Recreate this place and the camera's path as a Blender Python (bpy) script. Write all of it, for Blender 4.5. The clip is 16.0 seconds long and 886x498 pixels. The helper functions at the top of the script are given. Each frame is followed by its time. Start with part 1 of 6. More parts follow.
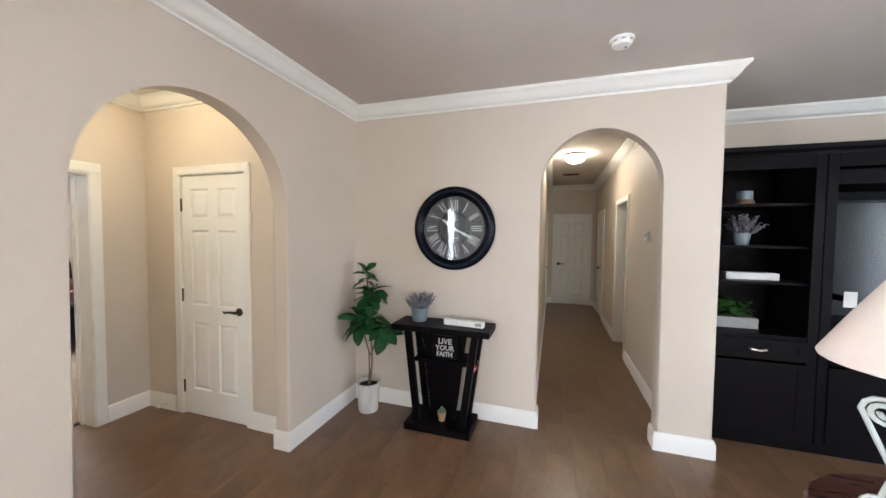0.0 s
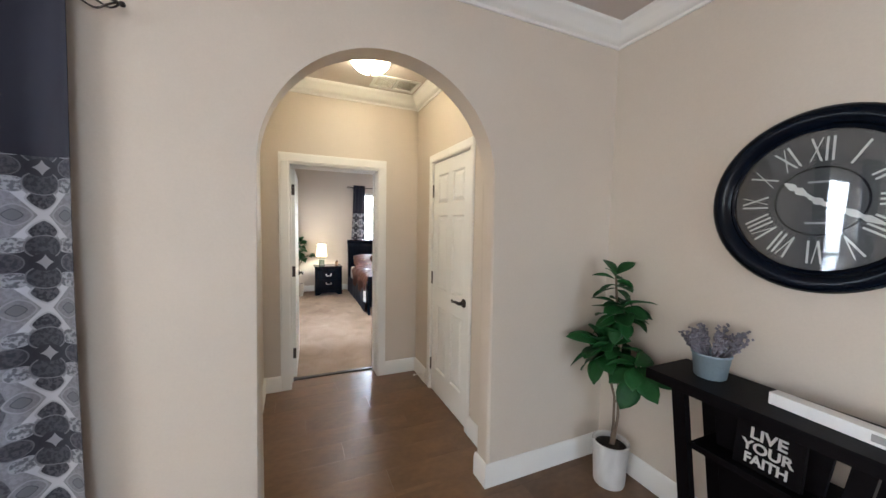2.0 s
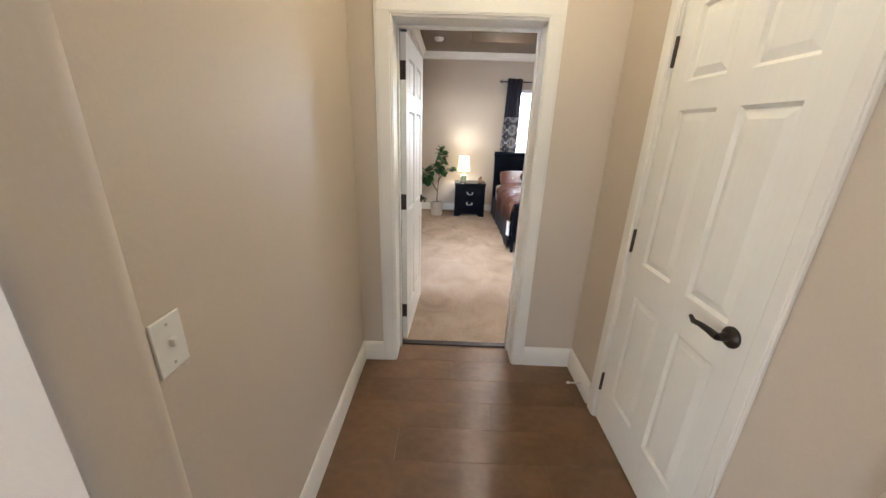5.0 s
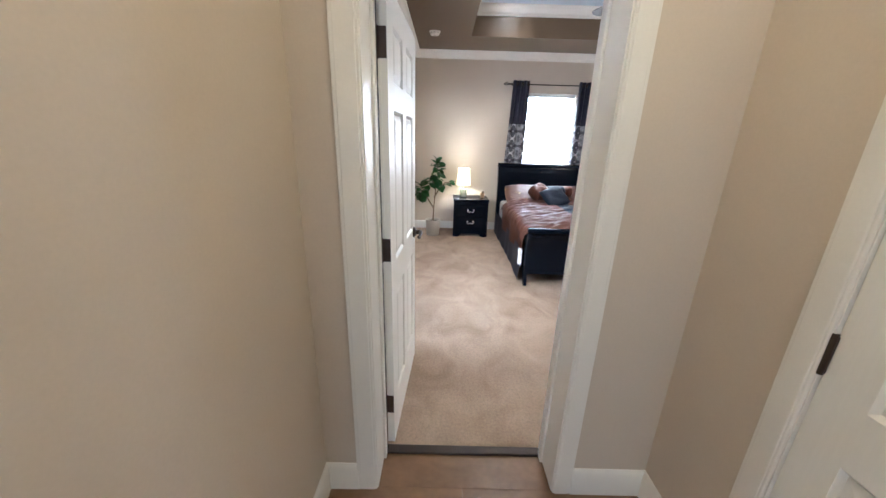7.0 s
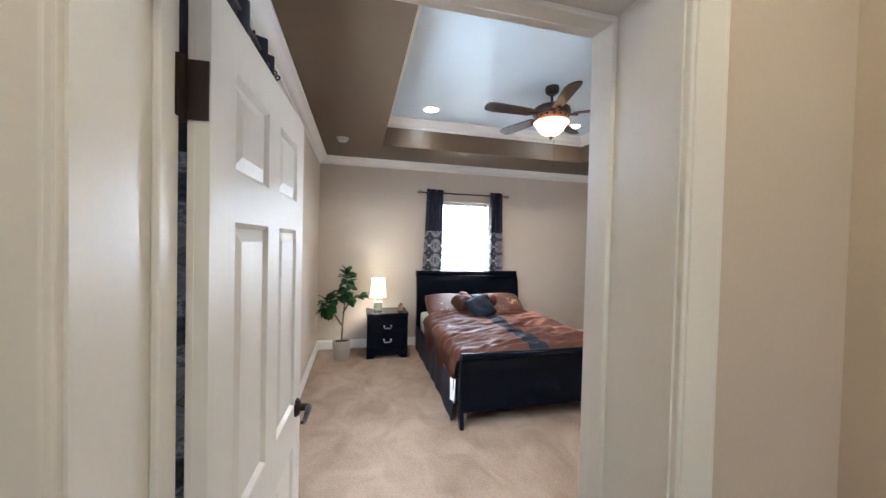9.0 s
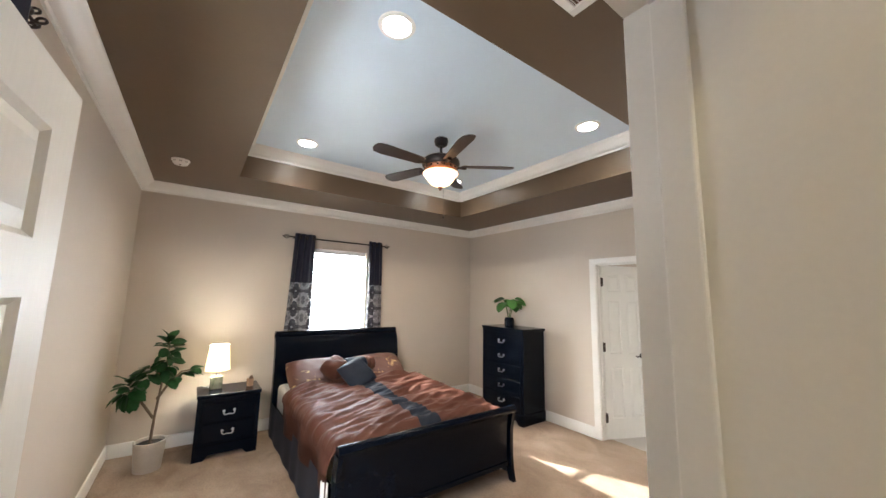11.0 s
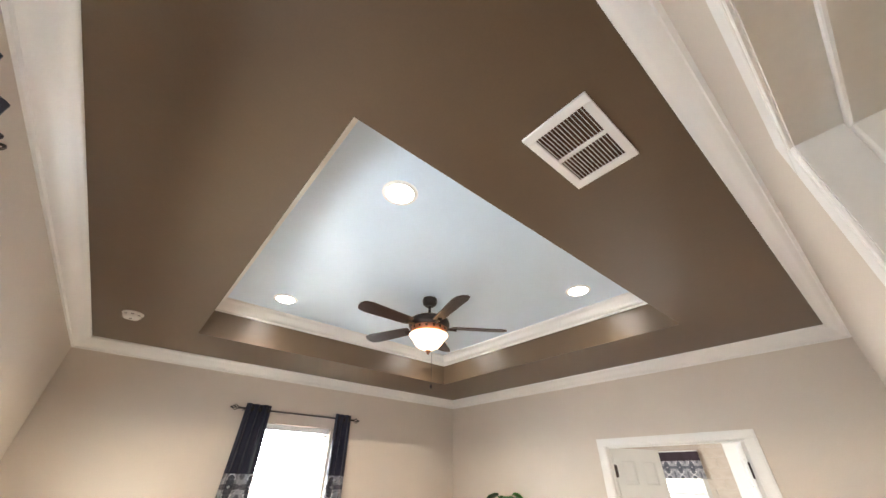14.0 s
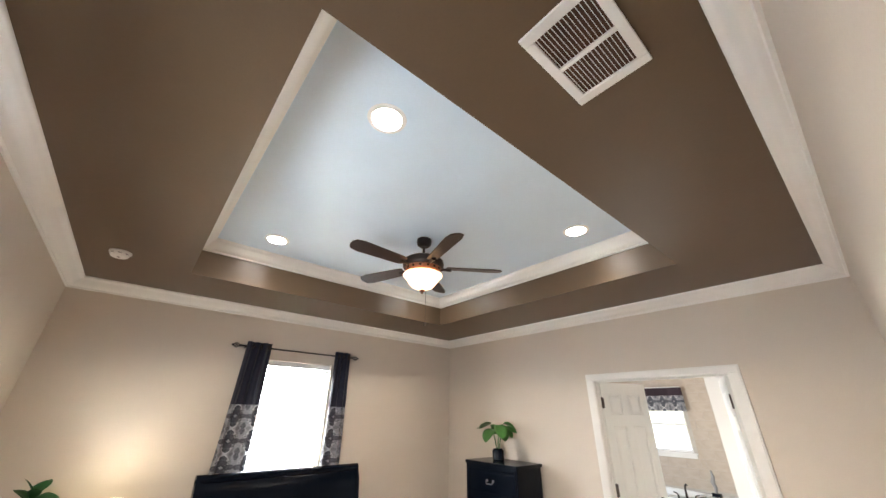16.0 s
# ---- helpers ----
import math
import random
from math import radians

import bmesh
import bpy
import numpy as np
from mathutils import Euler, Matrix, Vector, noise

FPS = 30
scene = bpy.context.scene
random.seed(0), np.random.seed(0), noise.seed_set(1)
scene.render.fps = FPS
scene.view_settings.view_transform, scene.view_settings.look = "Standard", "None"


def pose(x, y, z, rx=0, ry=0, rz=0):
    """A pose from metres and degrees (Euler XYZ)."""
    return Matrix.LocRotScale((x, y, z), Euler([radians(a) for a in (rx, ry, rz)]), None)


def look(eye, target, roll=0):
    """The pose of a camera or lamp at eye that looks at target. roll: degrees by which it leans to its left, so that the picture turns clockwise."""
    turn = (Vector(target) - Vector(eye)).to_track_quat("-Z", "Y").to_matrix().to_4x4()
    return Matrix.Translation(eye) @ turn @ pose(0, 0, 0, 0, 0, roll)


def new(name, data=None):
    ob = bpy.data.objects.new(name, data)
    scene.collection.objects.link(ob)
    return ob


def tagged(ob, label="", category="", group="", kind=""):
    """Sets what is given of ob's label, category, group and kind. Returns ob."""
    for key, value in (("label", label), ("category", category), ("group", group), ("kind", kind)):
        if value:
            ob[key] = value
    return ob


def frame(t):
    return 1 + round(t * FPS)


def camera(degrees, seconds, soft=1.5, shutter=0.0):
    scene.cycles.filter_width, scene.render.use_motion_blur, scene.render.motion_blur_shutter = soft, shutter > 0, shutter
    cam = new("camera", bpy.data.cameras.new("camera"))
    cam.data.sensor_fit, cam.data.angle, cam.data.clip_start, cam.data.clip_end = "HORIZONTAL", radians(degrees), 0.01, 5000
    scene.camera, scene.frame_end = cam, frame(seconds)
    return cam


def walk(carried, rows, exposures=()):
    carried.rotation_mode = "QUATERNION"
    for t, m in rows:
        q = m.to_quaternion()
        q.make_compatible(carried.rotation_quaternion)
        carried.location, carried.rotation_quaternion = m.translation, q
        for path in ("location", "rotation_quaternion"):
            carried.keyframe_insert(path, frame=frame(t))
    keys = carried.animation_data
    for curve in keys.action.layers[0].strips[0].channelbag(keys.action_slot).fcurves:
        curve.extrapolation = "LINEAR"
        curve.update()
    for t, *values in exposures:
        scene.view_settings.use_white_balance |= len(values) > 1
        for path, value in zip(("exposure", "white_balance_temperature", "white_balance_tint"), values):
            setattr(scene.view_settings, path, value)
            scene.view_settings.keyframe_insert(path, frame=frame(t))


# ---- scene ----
cam = camera(104.5, 16.0)
PATH = [
    (0, (0.085, -0.025, 1.577), (-0.526, 1.878, 1.494), 0.6),
    (0.5, (0.095, 0.225, 1.555), (-0.858, 1.98, 1.497), 0.6),
    (1, (0.098, 0.469, 1.559), (-1.326, 1.872, 1.489), 0.9),
    (1.5, (0.006, 0.717, 1.534), (-1.662, 1.819, 1.481), 1.0),
    (2, (-0.082, 0.936, 1.511), (-1.909, 1.737, 1.372), 1.1),
    (2.5, (-0.202, 1.123, 1.522), (-2.108, 1.565, 1.109), 1.4),
    (3, (-0.447, 1.2, 1.497), (-2.335, 1.461, 0.892), 1.7),
    (3.5, (-0.683, 1.24, 1.500), (-2.564, 1.395, 0.840), 1.7),
    (4, (-0.935, 1.275, 1.515), (-2.818, 1.305, 0.845), 1.6),
    (4.2, (-1.035, 1.27, 1.510), (-2.92, 1.275, 0.842), 1.6),
    (6.5, (-2.04, 1.158, 1.494), (-3.929, 1.129, 0.839), 1.9),
    (7, (-2.246, 1.168, 1.50), (-4.149, 1.177, 0.884), 1.65),
    (7.5, (-2.474, 1.212, 1.526), (-4.415, 1.27, 1.044), 1.7),
    (8, (-2.614, 1.224, 1.545), (-4.58, 1.38, 1.214), 1.6),
    (8.5, (-2.776, 1.2, 1.56), (-4.743, 1.53, 1.40), 1.6),
    (10.8, (-3.375, 1.232, 1.604), (-5.056, 2.293, 1.817), 1.3),
    (11, (-3.386, 1.224, 1.617), (-5.0, 2.375, 1.883), 1.2),
    (11.5, (-3.385, 1.187, 1.639), (-4.857, 2.455, 2.113), 1.0),
    (12, (-3.424, 1.158, 1.657), (-4.854, 2.41, 2.278), 0.9),
    (12.5, (-3.492, 1.148, 1.669), (-4.909, 2.383, 2.352), 1.1),
    (13, (-3.584, 1.199, 1.685), (-4.974, 2.405, 2.47), 1.0),
    (13.5, (-3.647, 1.261, 1.718), (-4.999, 2.402, 2.651), 1.1),
    (14, (-3.655, 1.254, 1.72), (-4.935, 2.313, 2.835), 1.0),
    (14.5, (-3.658, 1.259, 1.719), (-4.868, 2.26, 2.957), 0.9),
    (15, (-3.682, 1.291, 1.72), (-4.89, 2.292, 2.96), 0.8),
    (15.5, (-3.701, 1.333, 1.711), (-4.981, 2.392, 2.826), 0.9),
    (16, (-3.716, 1.371, 1.686), (-5.103, 2.524, 2.55), 1.0),
]
EXPOSURES = [(t, e, k, 8) for t, e, k in ((0.0, 3.03, 5700), (0.5, 2.79, 5680), (1.0, 2.78, 5680), (2.0, 2.80, 5630), (3.0, 2.80, 5720), (4.2, 2.92, 5800), (6.5, 2.95, 5400), (8.2, 2.77, 5320), (11.0, 2.62, 6050), (12.5, 2.67, 6050), (14.0, 3.02, 6150), (15.0, 3.07, 6200), (16.0, 2.79, 6150))]
walk(cam, [(t, look(eye, target, roll)) for t, eye, target, roll in PATH], EXPOSURES)

# ---- world, sun and lamps ----
SUN_WAY = Vector((0.80, 0.365, -0.43)).normalized()
world = bpy.data.worlds.new("sky")
scene.world = world
world.use_nodes = True
wn = world.node_tree
sky = wn.nodes.new("ShaderNodeTexSky")
sky.sky_type, sky.sun_disc = "NISHITA", False
sky.sun_elevation = math.asin(-SUN_WAY.z)
sky.sun_rotation = math.atan2(-SUN_WAY.x, -SUN_WAY.y)
wn.links.new(sky.outputs[0], wn.nodes["Background"].inputs[0])
wn.nodes["Background"].inputs[1].default_value = 0.15


def lamp(name, kind, m, energy, color, **more):
    data = bpy.data.lights.new(name, kind)
    data.energy, data.color = energy, color
    for key, value in more.items():
        if key == "size":
            data.shape, data.size, data.size_y = "RECTANGLE", value[0], value[1]
        elif key == "radius":
            data.shadow_soft_size = value
        elif key == "angle":
            data.angle = radians(value)
        elif key == "disk":
            data.shape, data.size = "DISK", value
        elif key == "spread":
            data.spread = radians(value)
    ob = new(name, data)
    ob.matrix_world = m
    return ob


DAY, GARDEN, SOFT, CAN = (0.93, 0.96, 1.0), (1.0, 0.95, 0.87), (1.0, 0.95, 0.87), (1.0, 0.77, 0.54)
lamp("sun", "SUN", look(-SUN_WAY * 30, (0, 0, 0)), 5.0, (1.0, 0.93, 0.82), angle=0.5)
# daylight in the window openings
lamp("window_light_living", "AREA", look((-1.80, -0.44, 1.3), (0, -0.44, 1.2)), 12.4, DAY, size=(0.85, 1.5))
lamp("window_light_rear", "AREA", look((2.2, -4.45, 1.35), (2.2, 0, 1.3)), 16.7, GARDEN, size=(3.0, 1.9))
lamp("window_light_right", "AREA", look((4.56, 0.9, 1.35), (0, 0.9, 1.25)), 8.68, DAY, size=(1.7, 1.6))
lamp("window_light_bed", "AREA", look((-8.13, 2.8, 1.6), (-5, 2.8, 1.9)), 12.4, DAY, size=(0.7, 1.1))
lamp("window_light_side", "AREA", look((-4.4, 0.60, 1.5), (-4.5, 3, 0.6)), 17.4, DAY, size=(0.7, 1.3))
lamp("window_light_bath", "AREA", look((-7.97, 6.95, 1.5), (-5, 6.95, 1.0)), 12.4, DAY, size=(0.85, 1.35))
# lamps of the house
lamp("table_bulb", "POINT", pose(-7.75, 1.50, 0.92), 2.36, SOFT, radius=0.04)
for cx in (-4.94, -6.81):
    for cy in (1.99, 3.83):
        lamp("can_bulb", "AREA", pose(cx, cy, 3.065), 1.55, CAN, disk=0.13, spread=120)


# ---- materials ----
def material(name, color, rough=0.6, metal=0.0, vary=0.10, scale=3.0, grain=0.06, grain_scale=120.0, bump=0.15, bump_scale=None,
             spec=0.5, piece=0.0, coat=0.0, sheen=0.0, clear=0.0, stretch=(1, 1, 1), island=0.0, rvary=0.08):
    """A painted, woven or moulded surface: colour with broad stains and fine grain, and relief."""
    m = bpy.data.materials.new(name)
    m.use_nodes = True
    t = m.node_tree
    n, l = t.nodes, t.links
    b = n["Principled BSDF"]
    co = n.new("ShaderNodeTexCoord")
    mp = n.new("ShaderNodeMapping")
    mp.inputs["Scale"].default_value = stretch
    l.new(co.outputs["Object"], mp.inputs[0])
    big = n.new("ShaderNodeTexNoise")
    big.inputs["Scale"].default_value, big.inputs["Detail"].default_value = scale, 4
    fine = n.new("ShaderNodeTexNoise")
    fine.inputs["Scale"].default_value, fine.inputs["Detail"].default_value = grain_scale, 3
    l.new(mp.outputs[0], big.inputs[0])
    l.new(mp.outputs[0], fine.inputs[0])

    def swing(socket, amount):
        r = n.new("ShaderNodeMapRange")
        r.inputs["From Min"].default_value, r.inputs["From Max"].default_value = 0.25, 0.75
        r.inputs["To Min"].default_value, r.inputs["To Max"].default_value = 1 - amount, 1 + amount
        l.new(socket, r.inputs[0])
        return r.outputs[0]

    def times(a, c):
        k = n.new("ShaderNodeMath")
        k.operation = "MULTIPLY"
        l.new(a, k.inputs[0])
        l.new(c, k.inputs[1])
        return k.outputs[0]

    value = times(swing(big.outputs[0], vary), swing(fine.outputs[0], grain))
    if piece:
        info = n.new("ShaderNodeObjectInfo")
        r = n.new("ShaderNodeMapRange")
        r.inputs["To Min"].default_value, r.inputs["To Max"].default_value = 1 - piece, 1 + piece
        l.new(info.outputs["Random"], r.inputs[0])
        value = times(value, r.outputs[0])
    if island:
        geo = n.new("ShaderNodeNewGeometry")
        r = n.new("ShaderNodeMapRange")
        r.inputs["To Min"].default_value, r.inputs["To Max"].default_value = 1 - island, 1 + island
        l.new(geo.outputs["Random Per Island"], r.inputs[0])
        value = times(value, r.outputs[0])
    mix = n.new("ShaderNodeVectorMath")
    mix.operation = "SCALE"
    mix.inputs[0].default_value = color
    l.new(value, mix.inputs["Scale"])
    l.new(mix.outputs[0], b.inputs["Base Color"])
    b.inputs["Metallic"].default_value = metal
    b.inputs["Specular IOR Level"].default_value = spec
    rr = n.new("ShaderNodeMapRange")
    rr.inputs["To Min"].default_value, rr.inputs["To Max"].default_value = max(0.02, rough - rvary), min(1, rough + rvary)
    l.new(big.outputs[0], rr.inputs[0])
    l.new(rr.outputs[0], b.inputs["Roughness"])
    b.inputs["Coat Weight"].default_value = coat
    b.inputs["Sheen Weight"].default_value = sheen
    b.inputs["Transmission Weight"].default_value = clear
    if bump:
        bu = n.new("ShaderNodeBump")
        bu.inputs["Strength"].default_value, bu.inputs["Distance"].default_value = bump, 0.004
        if bump_scale:
            rel = n.new("ShaderNodeTexNoise")
            rel.inputs["Scale"].default_value, rel.inputs["Detail"].default_value = bump_scale, 2
            l.new(mp.outputs[0], rel.inputs[0])
            l.new(rel.outputs[0], bu.inputs["Height"])
        else:
            l.new(fine.outputs[0], bu.inputs["Height"])
        l.new(bu.outputs[0], b.inputs["Normal"])
    return m


def glowing(name, color, strength, rough=0.4, base=(0.85, 0.82, 0.75)):
    m = material(name, base, rough)
    b = m.node_tree.nodes["Principled BSDF"]
    b.inputs["Emission Color"].default_value = (*color, 1)
    b.inputs["Emission Strength"].default_value = strength
    return m


M = {}
M["paint"] = material("beige_wall_paint", (0.588, 0.512, 0.428), 0.55, rvary=0.0, vary=0.025, scale=1.4, grain=0.02, bump=0.12, bump_scale=55)
M["trim"] = material("white_trim_paint", (0.775, 0.755, 0.715), 0.36, vary=0.02, grain=0.015, bump=0.02, rvary=0.0)
M["doorpaint"] = material("white_door_paint", (0.78, 0.77, 0.73), 0.44, vary=0.02, grain=0.02, bump=0.06, rvary=0.0, stretch=(1, 1, 0.08), grain_scale=90)
M["ceiling"] = material("pale_ceiling_paint", (0.58, 0.52, 0.475), 0.8, vary=0.03, grain=0.03, bump=0.2, bump_scale=40)
M["brown"] = material("brown_ceiling_paint", (0.112, 0.073, 0.041), 0.40, rvary=0.0, vary=0.05, scale=1.0, grain=0.03, bump=0.10, bump_scale=45)
# white paint, with the cool window light on the tray mixed into the colour
M["tray"] = material("white_tray_paint_daylit", (0.67, 0.79, 0.89), 0.42, rvary=0.0, vary=0.02, grain=0.02, bump=0.05, bump_scale=45)
M["wood"] = material("brown_floor_plank", (0.165, 0.094, 0.050), 0.30, vary=0.34, scale=2.6, grain=0.13, grain_scale=22, bump=0.05, piece=0.06, stretch=(1.6, 1.0, 1.6))

# black lacquer; the blue sheen of daylight is put into its base colour
M["black"] = material("black_lacquer_blue_sheen", (0.0020, 0.0040, 0.0088), 0.20, vary=0.1, grain=0.05, bump=0.0, spec=0.15)
M["espresso"] = material("espresso_wood", (0.0036, 0.0028, 0.0034), 0.42, vary=0.2, grain=0.25, grain_scale=60, bump=0.06, stretch=(1, 1, 8), spec=0.07)
M["bronze"] = material("oil_rubbed_bronze", (0.045, 0.036, 0.032), 0.38, metal=0.8, vary=0.2, bump=0.05)
M["hinge"] = material("aged_metal_hinge", (0.070, 0.052, 0.044), 0.42, metal=0.8, vary=0.2, bump=0.05)
M["silver"] = material("brushed_silver", (0.62, 0.60, 0.58), 0.28, metal=1.0, vary=0.1, bump=0.03)
M["plastic"] = material("white_plastic", (0.80, 0.79, 0.76), 0.4, vary=0.02, grain=0.01, bump=0.02)
M["outdoor"] = material("pale_ground", (0.42, 0.40, 0.36), 0.9, vary=0.2, scale=0.5)


# ---- mesh helpers ----
def link(name, bm, mat, parent=None, label="", smooth=False, m=None):
    me = bpy.data.meshes.new(name)
    bmesh.ops.recalc_face_normals(bm, faces=bm.faces)
    bm.to_mesh(me)
    bm.free()
    if mat:
        for k in (mat if isinstance(mat, (list, tuple)) else [mat]):
            me.materials.append(k)
    if smooth:
        for p in me.polygons:
            p.use_smooth = True
        me.set_sharp_from_angle(angle=radians(38))
    ob = new(name, me)
    if m is not None:
        ob.matrix_basis = m
    if parent is not None:
        ob.parent = parent
    return tagged(ob, label)


def part(name, bm, mat, parent, label="", smooth=False, m=None):
    return link(name, bm, mat, parent, label, smooth, m)


def thing(name, label, category, m=None, group="", kind=""):
    ob = new(name)
    ob.empty_display_size = 0.1
    if m is not None:
        ob.matrix_basis = m
    return tagged(ob, label, category, group, kind)


def structure(name, bm, mat, label, category="", smooth=False):
    return tagged(link(name, bm, mat, None, label, smooth), label, category or name.split("_")[0], kind="structure")


def block(bm, x0, x1, y0, y1, z0, z1, bevel=0.0, seg=2):
    """A box, with rounded edges if bevel is given."""
    v = [bm.verts.new((x, y, z)) for x in (x0, x1) for y in (y0, y1) for z in (z0, z1)]
    fs = [bm.faces.new([v[i] for i in q]) for q in ((0, 1, 3, 2), (4, 6, 7, 5), (0, 4, 5, 1), (2, 3, 7, 6), (0, 2, 6, 4), (1, 5, 7, 3))]
    if bevel:
        es = list({e for f in fs for e in f.edges})
        bmesh.ops.bevel(bm, geom=es, offset=bevel, segments=seg, profile=0.5, affect="EDGES")
    return v


def box(*a, **k):
    bm = bmesh.new()
    block(bm, *a, **k)
    return bm


def boxes(rows, bevel=0.0):
    bm = bmesh.new()
    for r in rows:
        block(bm, *r, bevel=bevel)
    return bm


def lathe(profile, seg=28, bm=None, centre=(0, 0)):
    """A turned body from (radius, height) pairs."""
    bm = bm or bmesh.new()
    rings = []
    for r, z in profile:
        if r < 1e-5:
            rings.append([bm.verts.new((centre[0], centre[1], z))])
        else:
            rings.append([bm.verts.new((centre[0] + r * math.cos(2 * math.pi * i / seg), centre[1] + r * math.sin(2 * math.pi * i / seg), z)) for i in range(seg)])
    for a, b in zip(rings, rings[1:]):
        for i in range(seg):
            j = (i + 1) % seg
            if len(a) == 1 and len(b) == 1:
                continue
            if len(a) == 1:
                bm.faces.new((a[0], b[j], b[i]))
            elif len(b) == 1:
                bm.faces.new((a[i], a[j], b[0]))
            else:
                bm.faces.new((a[i], a[j], b[j], b[i]))
    return bm


def tube(points, radius, seg=8, bm=None, flat=1.0):
    """A round bar along points; radius is one number or one for each point."""
    bm = bm or bmesh.new()
    pts = [Vector(p) for p in points]
    rad = radius if isinstance(radius, (list, tuple)) else [radius] * len(pts)
    rings = []
    side = None
    for i, p in enumerate(pts):
        d = (pts[min(i + 1, len(pts) - 1)] - pts[max(i - 1, 0)]).normalized()
        if side is None:
            side = d.orthogonal().normalized()
        side = (side - d * side.dot(d)).normalized()
        up = d.cross(side)
        rings.append([bm.verts.new(p + rad[i] * (side * math.cos(2 * math.pi * k / seg) + flat * up * math.sin(2 * math.pi * k / seg))) for k in range(seg)])
    for a, b in zip(rings, rings[1:]):
        for k in range(seg):
            bm.faces.new((a[k], a[(k + 1) % seg], b[(k + 1) % seg], b[k]))
    bm.faces.new(rings[0])
    bm.faces.new(rings[-1])
    return bm


def outline(points, lo, hi, axis, bevel=None, seg=3):
    """A slab from a closed outline in two axes, from lo to hi along the third. bevel: (radius, test(a, b)) for the edges to be rounded."""
    bm = bmesh.new()
    put = {"x": lambda u, v, w: (w, u, v), "y": lambda u, v, w: (u, w, v), "z": lambda u, v, w: (u, v, w)}[axis]
    a = [bm.verts.new(put(u, v, lo)) for u, v in points]
    b = [bm.verts.new(put(u, v, hi)) for u, v in points]
    n = len(points)
    bm.faces.new(a)
    bm.faces.new(b[::-1])
    for i in range(n):
        bm.faces.new((a[i], b[i], b[(i + 1) % n], a[(i + 1) % n]))
    if bevel:
        es = []
        for ring in (a, b):
            for i in range(n):
                if bevel[1](points[i], points[(i + 1) % n]):
                    es.append(bm.edges.get((ring[i], ring[(i + 1) % n])))
        bmesh.ops.bevel(bm, geom=es, offset=bevel[0], segments=seg, profile=0.5, affect="EDGES")
    return bm


def moulding(profile, path, closed=False, bm=None):
    """Sweeps a profile of (out, height) along a flat path of (x, y), mitred; out is to the left of the way walked."""
    bm = bm or bmesh.new()
    pts = [Vector((x, y)) for x, y in path]
    n = len(pts)
    rings = []
    for i, p in enumerate(pts):
        before = pts[(i - 1) % n] if closed or i > 0 else None
        after = pts[(i + 1) % n] if closed or i < n - 1 else None
        d1 = (p - before).normalized() if before is not None else None
        d2 = (after - p).normalized() if after is not None else None
        d1, d2 = d1 or d2, d2 or d1
        n1, n2 = Vector((-d1.y, d1.x)), Vector((-d2.y, d2.x))
        mit = (n1 + n2) / max(0.2, 1 + n1.dot(n2))
        rings.append([bm.verts.new((p.x + mit.x * o, p.y + mit.y * o, z)) for o, z in profile])
    pairs = list(zip(rings, rings[1:])) + ([(rings[-1], rings[0])] if closed else [])
    k = len(profile)
    for a, b in pairs:
        for j in range(k):
            bm.faces.new((a[j], a[(j + 1) % k], b[(j + 1) % k], b[j]))
    if not closed:
        bm.faces.new(rings[0][::-1])
        bm.faces.new(rings[-1])
    return bm


def arch(u0, u1, spring, n=28):
    """An arched opening's edge from (u0, 0) up, over and down to (u1, 0)."""
    c, r = (u0 + u1) / 2, (u1 - u0) / 2
    return [(u0, 0.0)] + [(c - r * math.cos(math.pi * i / n), spring + r * math.sin(math.pi * i / n)) for i in range(n + 1)] + [(u1, 0.0)]


# ---- the house: walls, floors, ceilings ----
H = 2.74
XA, YC = -1.705, 2.83            # faces of the arch wall and the clock wall
XV, XB = -3.385, -3.60           # the wall of the bedroom door: vestibule face, bedroom face
BL, BR, BK = 0.67, 5.15, -8.05   # bedroom: side wall, bath wall, window wall


# living room: wall with the first arch, window and small window beyond it
pts = [(0.25, 0.0)] + arch(0.80, 1.948, 1.745) + [(YC, 0.0), (YC, H), (0.25, H)]
inside = lambda a, b: 0.79 < a[0] < 1.96 and 0.79 < b[0] < 1.96
structure("wall_arch", outline(pts, -1.83, XA, "x", (0.022, inside)), M["paint"], "beige painted wall with a round arched opening", "wall", True)
structure("wall_window", boxes([(-1.83, XA, 0.05, 0.25, 0, H), (-1.83, XA, -0.95, 0.05, 0, 0.45), (-1.83, XA, -0.95, 0.05, 2.10, H),
                                (-1.83, XA, -1.65, -0.95, 0, H), (-1.83, XA, -2.25, -1.65, 0, 1.46), (-1.83, XA, -2.25, -1.65, 1.90, H),
                                (-1.83, XA, -4.5, -2.25, 0, H)]), M["paint"], "beige painted wall round the living room window", "wall")
pts = [(XA - 0.125, 0.0)] + arch(-0.02, 0.835, 1.965) + [(1.195, 0.0), (1.195, H), (XA - 0.125, H)]
inside = lambda a, b: (-0.03 < a[0] < 0.84 and -0.03 < b[0] < 0.84) or (a[0] == b[0] == 1.195)
structure("wall_clock", outline(pts, YC, 2.96, "y", (0.022, inside)), M["paint"], "beige painted wall with a narrow arched opening", "wall", True)
structure("wall_living_rear", boxes([(-1.83, 0.7, -4.62, -4.5, 0, H), (3.7, 4.72, -4.62, -4.5, 0, H), (0.7, 3.7, -4.62, -4.5, 0, 0.35),
                                     (0.7, 3.7, -4.62, -4.5, 2.35, H)]), M["paint"], "beige painted rear wall with a wide opening", "wall")
